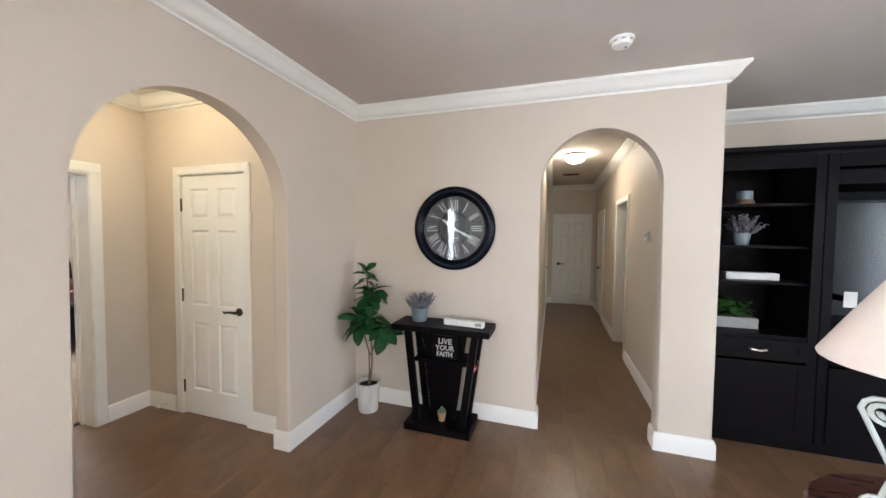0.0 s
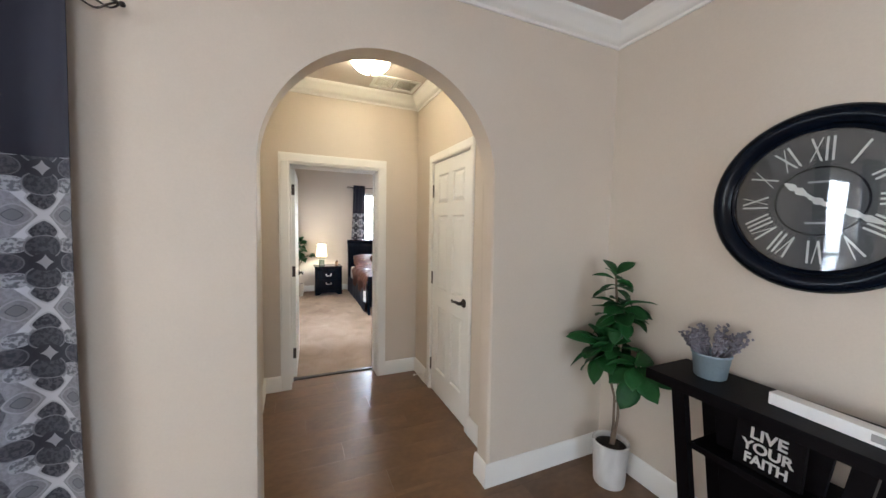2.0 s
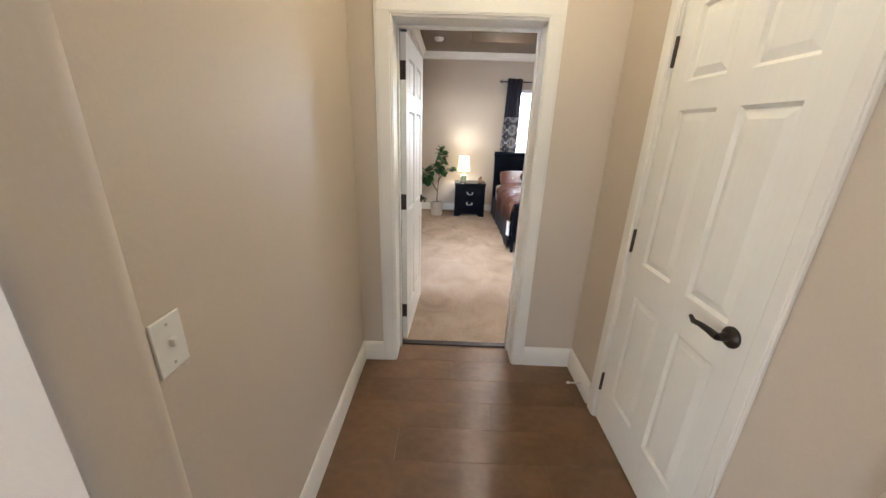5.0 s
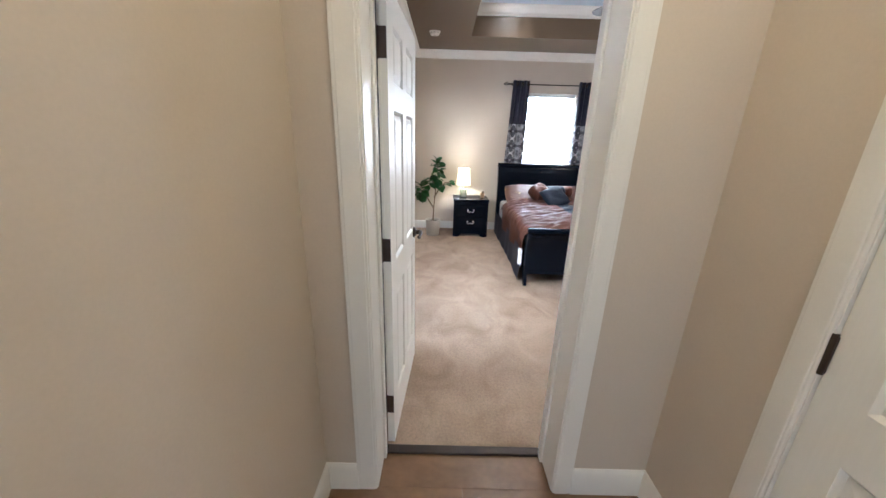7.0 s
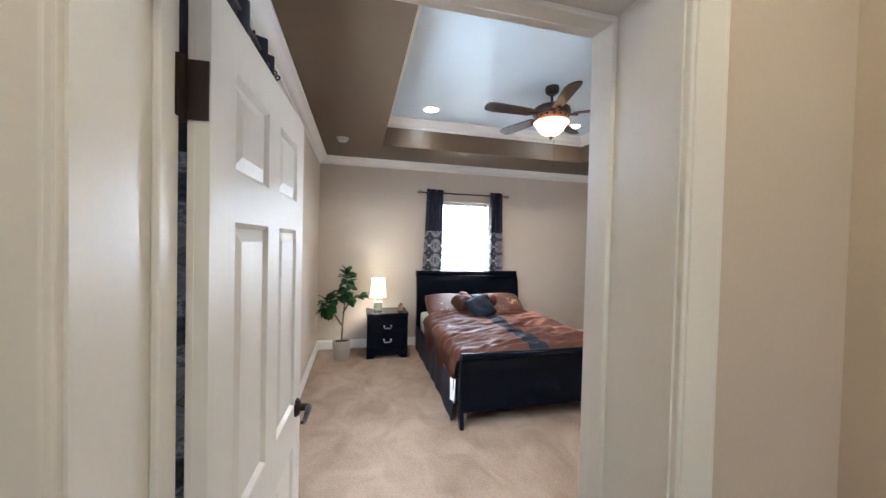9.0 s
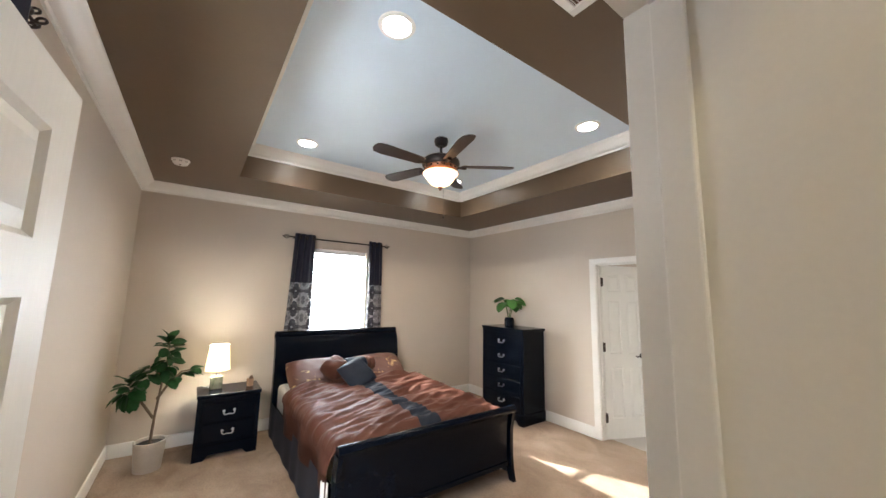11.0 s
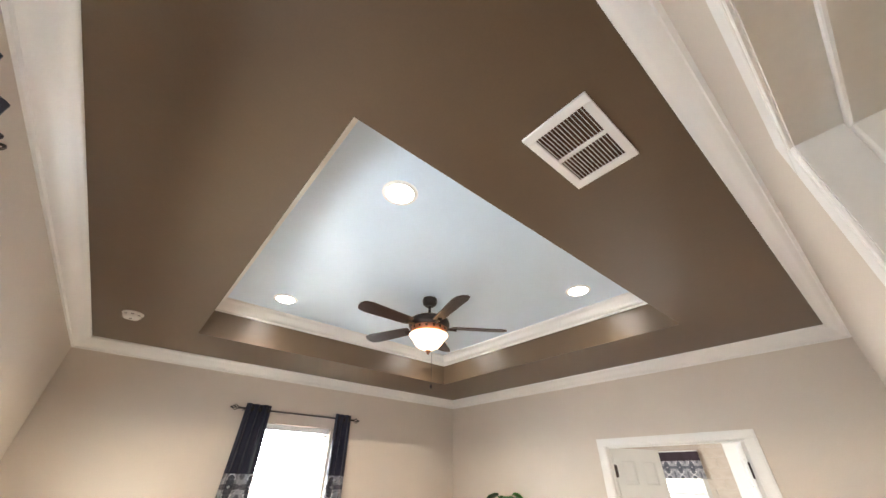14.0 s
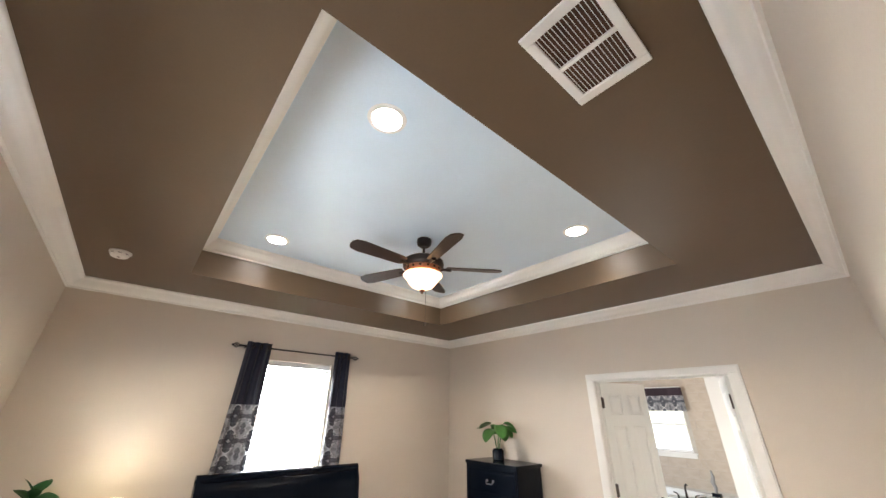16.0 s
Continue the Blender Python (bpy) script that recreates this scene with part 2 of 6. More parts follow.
structure("wall_living_side", boxes([(4.6, 4.72, -4.5, 0.0, 0, H), (4.6, 4.72, 0.0, 1.8, 0, 0.5), (4.6, 4.72, 0.0, 1.8, 2.2, H), (4.6, 4.72, 1.8, 3.99, 0, H)]), M["paint"], "beige painted side wall", "wall")
structure("wall_alcove", box(1.22, 4.72, 3.87, 3.99, 0, H), M["paint"], "beige painted wall behind the built-in cabinet", "wall")
# hallway
structure("wall_hall_right", boxes([(0.985, 1.195, 2.96, 4.85, 0, H), (0.985, 1.22, 4.85, 5.65, 2.06, H), (0.985, 1.22, 5.65, 7.0, 0, H),
                                    (0.985, 1.22, 7.0, 7.76, 2.04, H), (0.985, 1.22, 7.76, 8.4, 0, H)]), M["paint"], "beige hallway wall with a cased opening", "wall")
structure("wall_hall_left", boxes([(-0.17, -0.05, 2.96, 7.2, 0, H), (-0.17, -0.05, 7.2, 7.96, 2.04, H), (-0.17, -0.05, 7.96, 8.4, 0, H)]), M["paint"], "beige hallway wall", "wall")
structure("wall_hall_end", boxes([(-0.17, 0.12, 8.4, 8.52, 0, H), (0.86, 1.22, 8.4, 8.52, 0, H), (0.12, 0.86, 8.4, 8.52, 2.03, H)]), M["paint"], "beige wall at the end of the hallway", "wall")
# unseen backing, added so that no sky light leaks round the doors
structure("wall_hall_outer", boxes([(-0.4, 1.5, 8.60, 8.7, 0, H), (-0.40, -0.30, 6.9, 8.6, 0, H), (1.36, 1.46, 6.9, 8.6, 0, H)]), M["paint"], "unseen backing added behind the hallway doors to stop light leaks", "wall")
structure("wall_side_room", boxes([(1.22, 3.0, 4.6, 4.72, 0, H), (1.22, 3.0, 5.9, 6.02, 0, H), (3.0, 3.12, 4.6, 6.02, 0, H)]), M["paint"], "plain beige walls of a side room", "wall")
# vestibule
structure("wall_vestibule_left", box(XV, -1.83, 0.57, 0.69, 0, H), M["paint"], "beige painted vestibule wall", "wall")
structure("wall_closet", boxes([(XV, -2.965, 2.09, 2.2, 0, H), (-2.965, -2.225, 2.09, 2.2, 2.07, H), (-2.225, -1.83, 2.09, 2.2, 0, H)]), M["paint"], "beige painted wall round the closet door", "wall")
structure("wall_bedroom_door", boxes([(XB, XV, 0.55, 0.895, 0, H), (XB, XV, 0.895, 1.71, 2.038, H), (XB, XV, 1.71, 5.15, 0, H)]), M["paint"], "beige painted wall round the bedroom doorway", "wall")
# bedroom
structure("wall_bedroom_side", boxes([(BK, -4.75, 0.55, BL, 0, H), (-4.75, -4.05, 0.55, BL, 0, 0.8), (-4.75, -4.05, 0.55, BL, 2.15, H), (-4.05, XB, 0.55, BL, 0, H)]), M["paint"], "beige bedroom wall with a curtained window", "wall")
structure("wall_bedroom_window", boxes([(-8.2, BK, 0.55, 2.40, 0, H), (-8.2, BK, 2.40, 3.20, 0, 0.80), (-8.2, BK, 2.40, 3.20, 2.20, H), (-8.2, BK, 3.20, 5.28, 0, H)]), M["paint"], "beige bedroom wall behind the bed, with a window", "wall")
structure("wall_bath_door", boxes([(BK, -5.70, BR, 5.28, 0, H), (-5.70, -4.485, BR, 5.28, 2.04, H), (-4.485, XV, BR, 5.28, 0, H)]), M["paint"], "beige bedroom wall with a double doorway to the bathroom", "wall")

# ceilings
structure("ceiling_living", boxes([(-1.83, 4.72, -4.62, 2.96, H, H + 0.1), (1.22, 4.72, 2.96, 3.99, H, H + 0.1)]), M["ceiling"], "pale painted living room ceiling", "ceiling")
structure("ceiling_hall", box(-0.17, 1.22, 2.96, 8.52, H, H + 0.1), M["ceiling"], "pale painted hallway ceiling", "ceiling")
structure("ceiling_vestibule", box(XV, -1.83, 0.57, 2.2, H, H + 0.1), M["ceiling"], "pale painted vestibule ceiling", "ceiling")
TX0, TX1, TY0, TY1, TZ = -7.23, -4.41, 1.475, 4.265, 3.08
structure("ceiling_bedroom", boxes([(-8.2, TX0, 0.55, 5.28, H, H + 0.08), (TX1, XV, 0.55, 5.28, H, H + 0.08), (TX0, TX1, 0.55, TY0, H, H + 0.08), (TX0, TX1, TY1, 5.28, H, H + 0.08),
                                    (TX0 - 0.08, TX0, TY0 - 0.08, TY1 + 0.08, H + 0.08, TZ), (TX1, TX1 + 0.08, TY0 - 0.08, TY1 + 0.08, H + 0.08, TZ),
                                    (TX0, TX1, TY0 - 0.08, TY0, H + 0.08, TZ), (TX0, TX1, TY1, TY1 + 0.08, H + 0.08, TZ)]), M["brown"], "satin brown bedroom ceiling round a raised tray", "ceiling")
structure("ceiling_tray", box(TX0 - 0.08, TX1 + 0.08, TY0 - 0.08, TY1 + 0.08, TZ, TZ + 0.08), M["tray"], "white ceiling of the raised tray", "ceiling")
structure("ceiling_side_room", box(1.22, 3.12, 4.6, 6.02, H, H + 0.1), M["ceiling"], "pale ceiling of a side room", "ceiling")

# mouldings
CROWN = [(0.0, H - 0.112), (0.012, H - 0.112), (0.016, H - 0.098), (0.030, H - 0.092), (0.050, H - 0.070), (0.066, H - 0.040), (0.078, H - 0.030), (0.090, H - 0.022), (0.095, H - 0.012), (0.095, H), (0.0, H)]
BASE = [(0.0, 0.0), (0.016, 0.0), (0.016, 0.105), (0.012, 0.116), (0.010, 0.128), (0.004, 0.136), (0.0, 0.137)]


def up(profile, dz):
    return [(o, z + dz) for o, z in profile]


def crown(name, path, closed=False, profile=CROWN, label="white crown moulding"):
    structure(name, moulding(profile, path, closed), M["trim"], label, "moulding", True)


crown("trim_crown_living", [(XA, -4.5), (4.6, -4.5), (4.6, 3.87), (1.195, 3.87), (1.195, YC), (XA, YC)], True)
crown("trim_crown_vestibule", [(XV, 0.69), (-1.83, 0.69), (-1.83, 2.09), (XV, 2.09)], True)
crown("trim_crown_hall", [(-0.05, 2.96), (0.985, 2.96), (0.985, 8.4), (-0.05, 8.4)], True)
crown("trim_crown_bedroom", [(BK, BL), (XB, BL), (XB, BR), (BK, BR)], True, [(o * 1.03, H + (z - H) * 0.92) for o, z in CROWN])
crown("trim_crown_tray", [(TX0, TY0), (TX1, TY0), (TX1, TY1), (TX0, TY1)], True, up(CROWN, TZ - H), "white crown moulding inside the ceiling tray")
for i, path in enumerate((
        [(-1.83, 0.80), (XA, 0.80), (XA, -4.5)],
        [(-0.02, 2.96), (-0.02, YC), (XA, YC), (XA, 1.948), (-1.83, 1.948)],
        [(1.195, 3.10), (1.195, YC), (0.835, YC), (0.835, 2.96)],
        [(-1.83, 0.69), (XV, 0.69), (XV, 0.83)][::-1],
        [(XV, 1.77), (XV, 2.09), (-3.04, 2.09)][::-1],
        [(-2.19, 2.09), (-1.83, 2.09)][::-1],
        [(0.985, 2.96), (0.985, 4.78)], [(0.985, 5.72), (0.985, 6.93)], [(0.985, 7.83), (0.985, 8.4), (0.91, 8.4)],
        [(-0.05, 7.13), (-0.05, 2.96)], [(0.07, 8.4), (-0.05, 8.4), (-0.05, 8.03)],
        [(-5.77, BR), (BK, BR), (BK, BL), (XB, BL), (XB, 0.83)], [(XB, 1.77), (XB, BR), (-4.42, BR)])):
    structure("baseboard_%d" % (i + 1), moulding(BASE, path), M["trim"], "white baseboard", "baseboard", True)


def casing(name, axis, face, sign, u0, u1, top, w0=0.085, w1=0.085, thin=1.0, wt=0.068):
    """White casing round a doorway: two legs and a head with a stepped profile. face: the wall's plane; sign: the way it stands out."""
    bm = bmesh.new()
    for a, b, t in ((0.0, 1.0, 0.013), (0.10, 0.86, 0.016)):
        legs = [(u0 - w0 * b, u0 - w0 * a, 0, top + wt * a), (u1 + w1 * a, u1 + w1 * b, 0, top + wt * a), (u0 - w0 * b, u1 + w1 * b, top + wt * a, top + wt * b)]
        for ua, ub, za, zb in legs:
            lo, hi = sorted((face, face + sign * t * thin))
            if axis == "x":
                block(bm, lo, hi, ua, ub, za, zb, bevel=0.003)
            else:
                block(bm, ua, ub, lo, hi, za, zb, bevel=0.003)
    return structure(name, bm, M["trim"], "white door casing", "casing")


def jamb(name, axis, lo, hi, u0, u1, top, stop=None):
    """White jamb lining a doorway, with a stop."""
    rows = [(u0 - 0.02, u0, 0, top), (u1, u1 + 0.02, 0, top), (u0 - 0.02, u1 + 0.02, top, top + 0.02)]
    bm = bmesh.new()
    for ua, ub, za, zb in rows:
        block(bm, *((lo, hi, ua, ub) if axis == "x" else (ua, ub, lo, hi)), za, zb)
    if stop:
        for ua, ub, za, zb in ((u0, u0 + 0.012, 0, top - 0.012), (u1 - 0.012, u1, 0, top - 0.012), (u0, u1, top - 0.012, top)):
            block(bm, *((stop[0], stop[1], ua, ub) if axis == "x" else (ua, ub, stop[0], stop[1])), za, zb, bevel=0.003)
    return structure(name, bm, M["trim"], "white painted door jamb", "jamb")


casing("trim_casing_bedroom", "x", XV, 1, 0.911, 1.694, 2.030, 0.086, 0.076, 1.0, 0.082)
casing("trim_casing_bedroom_inner", "x", XB, -1, 0.911, 1.694, 2.022, 0.085, 0.085, 0.45)
jamb("trim_jamb_bedroom", "x", XB - 0.002, XV + 0.002, 0.915, 1.69, 2.018, (-3.565, -3.525))
casing("trim_casing_closet", "y", 2.09, -1, -2.949, -2.241, 2.059, 0.075, 0.055)
jamb("trim_jamb_closet", "y", 2.085, 2.2, -2.945, -2.245, 2.055, (2.13, 2.165))
casing("trim_casing_bath", "y", BR, -1, -5.684, -4.501, 2.024)
jamb("trim_jamb_bath", "y", BR - 0.002, 5.282, -5.68, -4.505, 2.02, (5.18, 5.21))
casing("trim_casing_hall_end", "y", 8.4, -1, 0.14, 0.84, 2.01, 0.07, 0.07)
casing("trim_casing_hall_right", "x", 0.985, -1, 7.02, 7.74, 2.02, 0.07, 0.07)
casing("trim_casing_hall_left", "x", -0.05, 1, 7.22, 7.94, 2.02, 0.07, 0.07)
casing("trim_casing_hall_opening", "x", 0.985, -1, 4.866, 5.634, 2.044, 0.07, 0.07)
jamb("trim_jamb_hall_opening", "x", 0.984, 1.222, 4.87, 5.63, 2.04)
# grounds
structure("ground", box(-60, 60, -60, 60, -0.45, -0.30), M["outdoor"], "pale ground outside the house", "ground")
# added out of view: blocks direct sun at windows 1 and 4
structure("porch_roof", box(-7.9, -1.85, -6.0, 0.52, 2.86, 2.96), M["trim"], "unseen slab added outside to keep the sun off windows", "roof")
structure("roof", boxes([(-8.5, 5.0, -4.9, 10.0, 3.22, 3.3)]), M["outdoor"], "plain roof over the house", "roof")
structure("floor_subfloor", boxes([(-3.575, 4.72, -4.62, 8.52, -0.12, -0.012)]), M["wood"], "dark brown subfloor", "floor")
structure("threshold", box(-3.60, -3.555, 0.915, 1.69, -0.01, 0.014, bevel=0.004), M["bronze"], "thin dark threshold strip", "threshold")


# ---- more materials ----
def two_tone(name, a, b, scale, sharp=0.08, level=0.5, rough=0.5, stretch=(1, 1, 1), bump=0.1, metal=0.0):
    """Two colours in cloudy patches."""
    m = material(name, a, rough, metal, bump=bump)
    t = m.node_tree
    n, l = t.nodes, t.links
    co = n.new("ShaderNodeTexCoord")
    mp = n.new("ShaderNodeMapping")
    mp.inputs["Scale"].default_value = stretch
    no = n.new("ShaderNodeTexNoise")
    no.inputs["Scale"].default_value, no.inputs["Detail"].default_value, no.inputs["Distortion"].default_value = scale, 6, 0.8
    r = n.new("ShaderNodeMapRange")
    r.inputs["From Min"].default_value, r.inputs["From Max"].default_value = level - sharp, level + sharp
    mx = n.new("ShaderNodeMix")
    mx.data_type = "RGBA"
    mx.inputs[6].default_value, mx.inputs[7].default_value = (*a, 1), (*b, 1)
    l.new(co.outputs["Object"], mp.inputs[0])
    l.new(mp.outputs[0], no.inputs[0])
    l.new(no.outputs[0], r.inputs[0])
    l.new(r.outputs[0], mx.inputs[0])
    l.new(mx.outputs[2], n["Principled BSDF"].inputs["Base Color"])
    return m


def damask(name, dark, light, pu=0.27, pv=0.313, shift=0.047):
    """Printed cloth: pale crosses, grey hearts, dark medallions with petals and small pale stars. Laid out on the cloth's own lengths."""
    m = material(name, dark, 0.7, bump=0.25, grain_scale=600)
    t = m.node_tree
    n, l = t.nodes, t.links
    uv = n.new("ShaderNodeUVMap")
    sp = n.new("ShaderNodeSeparateXYZ")
    l.new(uv.outputs[0], sp.inputs[0])

    def op(kind, a, b=None, c=None):
        k = n.new("ShaderNodeMath")
        k.operation = kind
        for i, v in enumerate((a, b, c)):
            if v is None:
                continue
            if isinstance(v, (int, float)):
                k.inputs[i].default_value = v
            else:
                l.new(v, k.inputs[i])
        return k.outputs[0]

    def ramp(v, lo, hi):
        r = n.new("ShaderNodeMapRange")
        r.interpolation_type = "SMOOTHSTEP"
        r.inputs["From Min"].default_value, r.inputs["From Max"].default_value = lo, hi
        l.new(v, r.inputs[0])
        return r.outputs[0]

    u = op("SUBTRACT", op("FRACT", op("DIVIDE", sp.outputs[0], pu)), 0.5)
    v = op("SUBTRACT", op("FRACT", op("DIVIDE", op("ADD", sp.outputs[1], shift), pv)), 0.5)
    au, av = op("ABSOLUTE", u), op("ABSOLUTE", v)
    dv = op("SUBTRACT", 0.5, av)

    def oval(p, p0, q, q0, a, b, power=2.0):
        """1 on the rim of an oval at (p0, q0), less inside."""
        x = op("POWER", op("ABSOLUTE", op("DIVIDE", op("SUBTRACT", p, p0), a)), power)
        y = op("POWER", op("ABSOLUTE", op("DIVIDE", op("SUBTRACT", q, q0), b)), power)
        return op("ADD", x, y)

    def lay(under, shape, tone, rim=None, soft=0.06):
        """Lays a tone over what is there, inside the shape, with a rim of another tone."""
        for level, c in ((1.0 + (0.22 if rim is not None else 0.0), rim), (1.0, tone)):
            if c is None:
                continue
            inside = op("SUBTRACT", 1.0, ramp(shape, level - soft, level + soft))
            under = op("ADD", under, op("MULTIPLY", inside, op("SUBTRACT", c, under)))
        return under

    lace = n.new("ShaderNodeTexNoise")
    lace.inputs["Scale"].default_value, lace.inputs["Detail"].default_value = 75, 3
    l.new(uv.outputs[0], lace.inputs[0])
    lacy = ramp(lace.outputs[0], 0.42, 0.58)
    tone = op("MULTIPLY_ADD", lacy, 0.10, 0.40)
    tone = lay(tone, oval(au, 0.50, dv, 0.0, 0.11, 0.24, 1.6), op("MULTIPLY_ADD", lacy, 0.10, 0.10), 0.40)
    tone = lay(tone, oval(au, 0.27, dv, 0.0, 0.15, 0.105, 1.5), op("MULTIPLY_ADD", lacy, 0.06, 0.36), 0.58)
    tone = lay(tone, oval(au, 0.28, dv, 0.0, 0.08, 0.055, 1.4), 0.30, 0.16)
    arm = op("DIVIDE", op("ABSOLUTE", op("SUBTRACT", au, op("MULTIPLY", dv, 1.0))), 0.062)
    tone = lay(tone, op("MAXIMUM", arm, op("DIVIDE", dv, 0.30)), 0.95, soft=0.10)
    tone = lay(tone, oval(u, 0.0, v, 0.0, 0.33, 0.25, 2.8), 0.03)
    tone = lay(tone, oval(au, 0.36, v, 0.0, 0.15, 0.095), op("MULTIPLY_ADD", lacy, 0.08, 0.06), 0.22)
    tone = lay(tone, oval(au, 0.29, av, 0.185, 0.115, 0.075, 2.4), op("MULTIPLY_ADD", lacy, 0.42, 0.22), 0.62)
    tone = lay(tone, oval(u, 0.0, av, 0.325, 0.16, 0.115, 1.4), op("MULTIPLY_ADD", lacy, 0.10, 0.02), 0.72)
    tone = lay(tone, oval(u, 0.0, av, 0.165, 0.19, 0.115, 2.2), op("MULTIPLY_ADD", lacy, 0.06, 0.03), 0.30)
    tone = lay(tone, oval(u, 0.0, v, 0.0, 0.17, 0.095, 2.0), 0.02)
    tone = lay(tone, oval(u, 0.0, v, 0.0, 0.105, 0.085, 0.75), 0.50)
    m2 = n.new("ShaderNodeMix")
    m2.data_type = "RGBA"
    m2.inputs[7].default_value = (*light, 1)
    m2.inputs[6].default_value = (*dark, 1)
    l.new(tone, m2.inputs[0])
    l.new(m2.outputs[2], n["Principled BSDF"].inputs["Base Color"])
    # thin cloth: some daylight passes through
    thin, both = n.new("ShaderNodeBsdfTranslucent"), n.new("ShaderNodeMixShader")
    l.new(m2.outputs[2], thin.inputs[0])
    both.inputs[0].default_value = 0.35
    l.new(n["Principled BSDF"].outputs[0], both.inputs[1])
    l.new(thin.outputs[0], both.inputs[2])
    l.new(both.outputs[0], n["Material Output"].inputs[0])
    return m


M["carpet"] = two_tone("beige_brushed_carpet", (0.372, 0.288, 0.220), (0.240, 0.178, 0.130), 2.6, 0.20, 0.53, 0.95, (1.0, 1.3, 1.0), 1.0)
for node in M["carpet"].node_tree.nodes:
    if node.type == "TEX_NOISE" and node.inputs["Scale"].default_value == 120:
        node.inputs["Scale"].default_value = 160
    elif node.type == "TEX_NOISE" and node.inputs["Scale"].default_value == 2.6:
        node.inputs["Detail"].default_value, node.inputs["Roughness"].default_value, node.inputs["Distortion"].default_value = 10, 0.74, 0.35
M["carpet"].node_tree.nodes["Principled BSDF"].inputs["Specular IOR Level"].default_value = 0.1


def add_fibre(m, scale, amount):
    """Speckles the base colour with the light and dark of single tufts."""
    n, l = m.node_tree.nodes, m.node_tree.links
    base = n["Principled BSDF"].inputs["Base Color"]
    colour = base.links[0].from_socket
    co, tuft, span, mix = (n.new("ShaderNode" + k) for k in ("TexCoord", "TexNoise", "MapRange", "VectorMath"))
    tuft.inputs["Scale"].default_value, tuft.inputs["Detail"].default_value, tuft.inputs["Roughness"].default_value = scale, 5, 0.75
    span.inputs["From Min"].default_value, span.inputs["From Max"].default_value = 0.32, 0.68
    span.inputs["To Min"].default_value, span.inputs["To Max"].default_value = 1 - amount, 1 + amount
    mix.operation = "SCALE"
    l.new(co.outputs["Object"], tuft.inputs[0])
    l.new(tuft.outputs[0], span.inputs[0])
    l.new(colour, mix.inputs[0])
    l.new(span.outputs[0], mix.inputs["Scale"])
    l.new(mix.outputs[0], base)


add_fibre(M["carpet"], 70, 0.15)
M["leaf"] = material("deep_green_leaf", (0.014, 0.066, 0.016), 0.5, vary=0.3, scale=14, grain=0.15, bump=0.15, piece=0.35, spec=0.25)
M["leaf_bright"] = material("fresh_green_leaf", (0.040, 0.125, 0.022), 0.45, vary=0.3, scale=14, grain=0.15, bump=0.15, piece=0.3, spec=0.4)
M["bark"] = material("grey_brown_stem", (0.16, 0.115, 0.08), 0.8, vary=0.3, scale=20, bump=0.4)
M["soil"] = material("dark_soil", (0.025, 0.018, 0.013), 0.95, vary=0.4, scale=60, bump=1.0, bump_scale=80)
M["cement"] = two_tone("mottled_cement", (0.62, 0.60, 0.57), (0.40, 0.38, 0.36), 6, 0.2, 0.55, 0.8, (1, 1, 0.3), 0.3)
M["pot_beige"] = material("beige_ceramic", (0.50, 0.45, 0.39), 0.6, vary=0.1, bump=0.1)
M["tin"] = material("blue_grey_tin", (0.22, 0.27, 0.30), 0.5, vary=0.15, metal=0.2)
M["lavender"] = material("dusty_lavender", (0.18, 0.165, 0.19), 0.9, vary=0.3, piece=0.3)
M["clay"] = material("terracotta", (0.36, 0.22, 0.13), 0.8, vary=0.15)
M["cactus"] = material("grey_green_succulent", (0.12, 0.19, 0.09), 0.7, vary=0.25, scale=30)
M["face"] = material("charcoal_clock_face", (0.036, 0.033, 0.032), 0.5, vary=0.15, grain=0.2)
M["numeral"] = material("pale_silver_paint", (0.52, 0.50, 0.47), 0.5, vary=0.1)
M["white"] = material("plain_white_card", (0.78, 0.76, 0.74), 0.6, vary=0.03, grain=0.02)
M["red"] = material("red_paper_tag", (0.55, 0.03, 0.03), 0.6)
M["night"] = material("dark_navy_cloth", (0.016, 0.017, 0.032), 0.62, vary=0.15, grain=0.2, grain_scale=500, bump=0.3, sheen=0.08, spec=0.3)
M["damask"] = damask("black_and_white_damask", (0.022, 0.023, 0.036), (0.56, 0.56, 0.60))
M["damask_small"] = damask("small_damask", (0.075, 0.078, 0.10), (0.78, 0.76, 0.75), 0.25, 0.22, 0.13)
# the same damask in a finer print, paler to paint in window backlight
M["damask_backlit"] = damask("backlit_damask", (0.040, 0.040, 0.052), (0.70, 0.70, 0.72), 0.20, 0.22, 0.02)
M["plum"] = material("dark_plum_cloth", (0.045, 0.028, 0.034), 0.7, vary=0.12, bump=0.2, spec=0.2)
M["satin"] = material("brown_satin", (0.088, 0.036, 0.025), 0.55, vary=0.12, scale=5, grain=0.1, grain_scale=400, bump=0.2, spec=0.13)
M["blue"] = material("deep_blue_cloth", (0.007, 0.012, 0.024), 0.65, vary=0.15, grain=0.15, grain_scale=400, bump=0.2, spec=0.2)
M["skirt"] = material("dark_blue_bed_skirt", (0.008, 0.011, 0.022), 0.7, vary=0.2, bump=0.2)
M["gold"] = two_tone("satin_with_gold_flowers", (0.096, 0.038, 0.027), (0.42, 0.28, 0.13), 8, 0.025, 0.64, 0.42)
M["linen"] = material("white_mattress_cloth", (0.72, 0.71, 0.68), 0.8)
M["shade_lit"] = glowing("lit_lamp_shade", (1.0, 0.76, 0.38), 0.496)
M["shade"] = material("cream_pleated_shade", (0.64, 0.53, 0.45), 0.75, vary=0.04, grain=0.03, bump=0.03)
M["bowl_lit"] = glowing("lit_frosted_glass", (1.0, 0.81, 0.50), 6.08, 0.3)
M["bowl_hall"] = glowing("lit_hall_glass", (1.0, 0.86, 0.64), 9.3, 0.3)
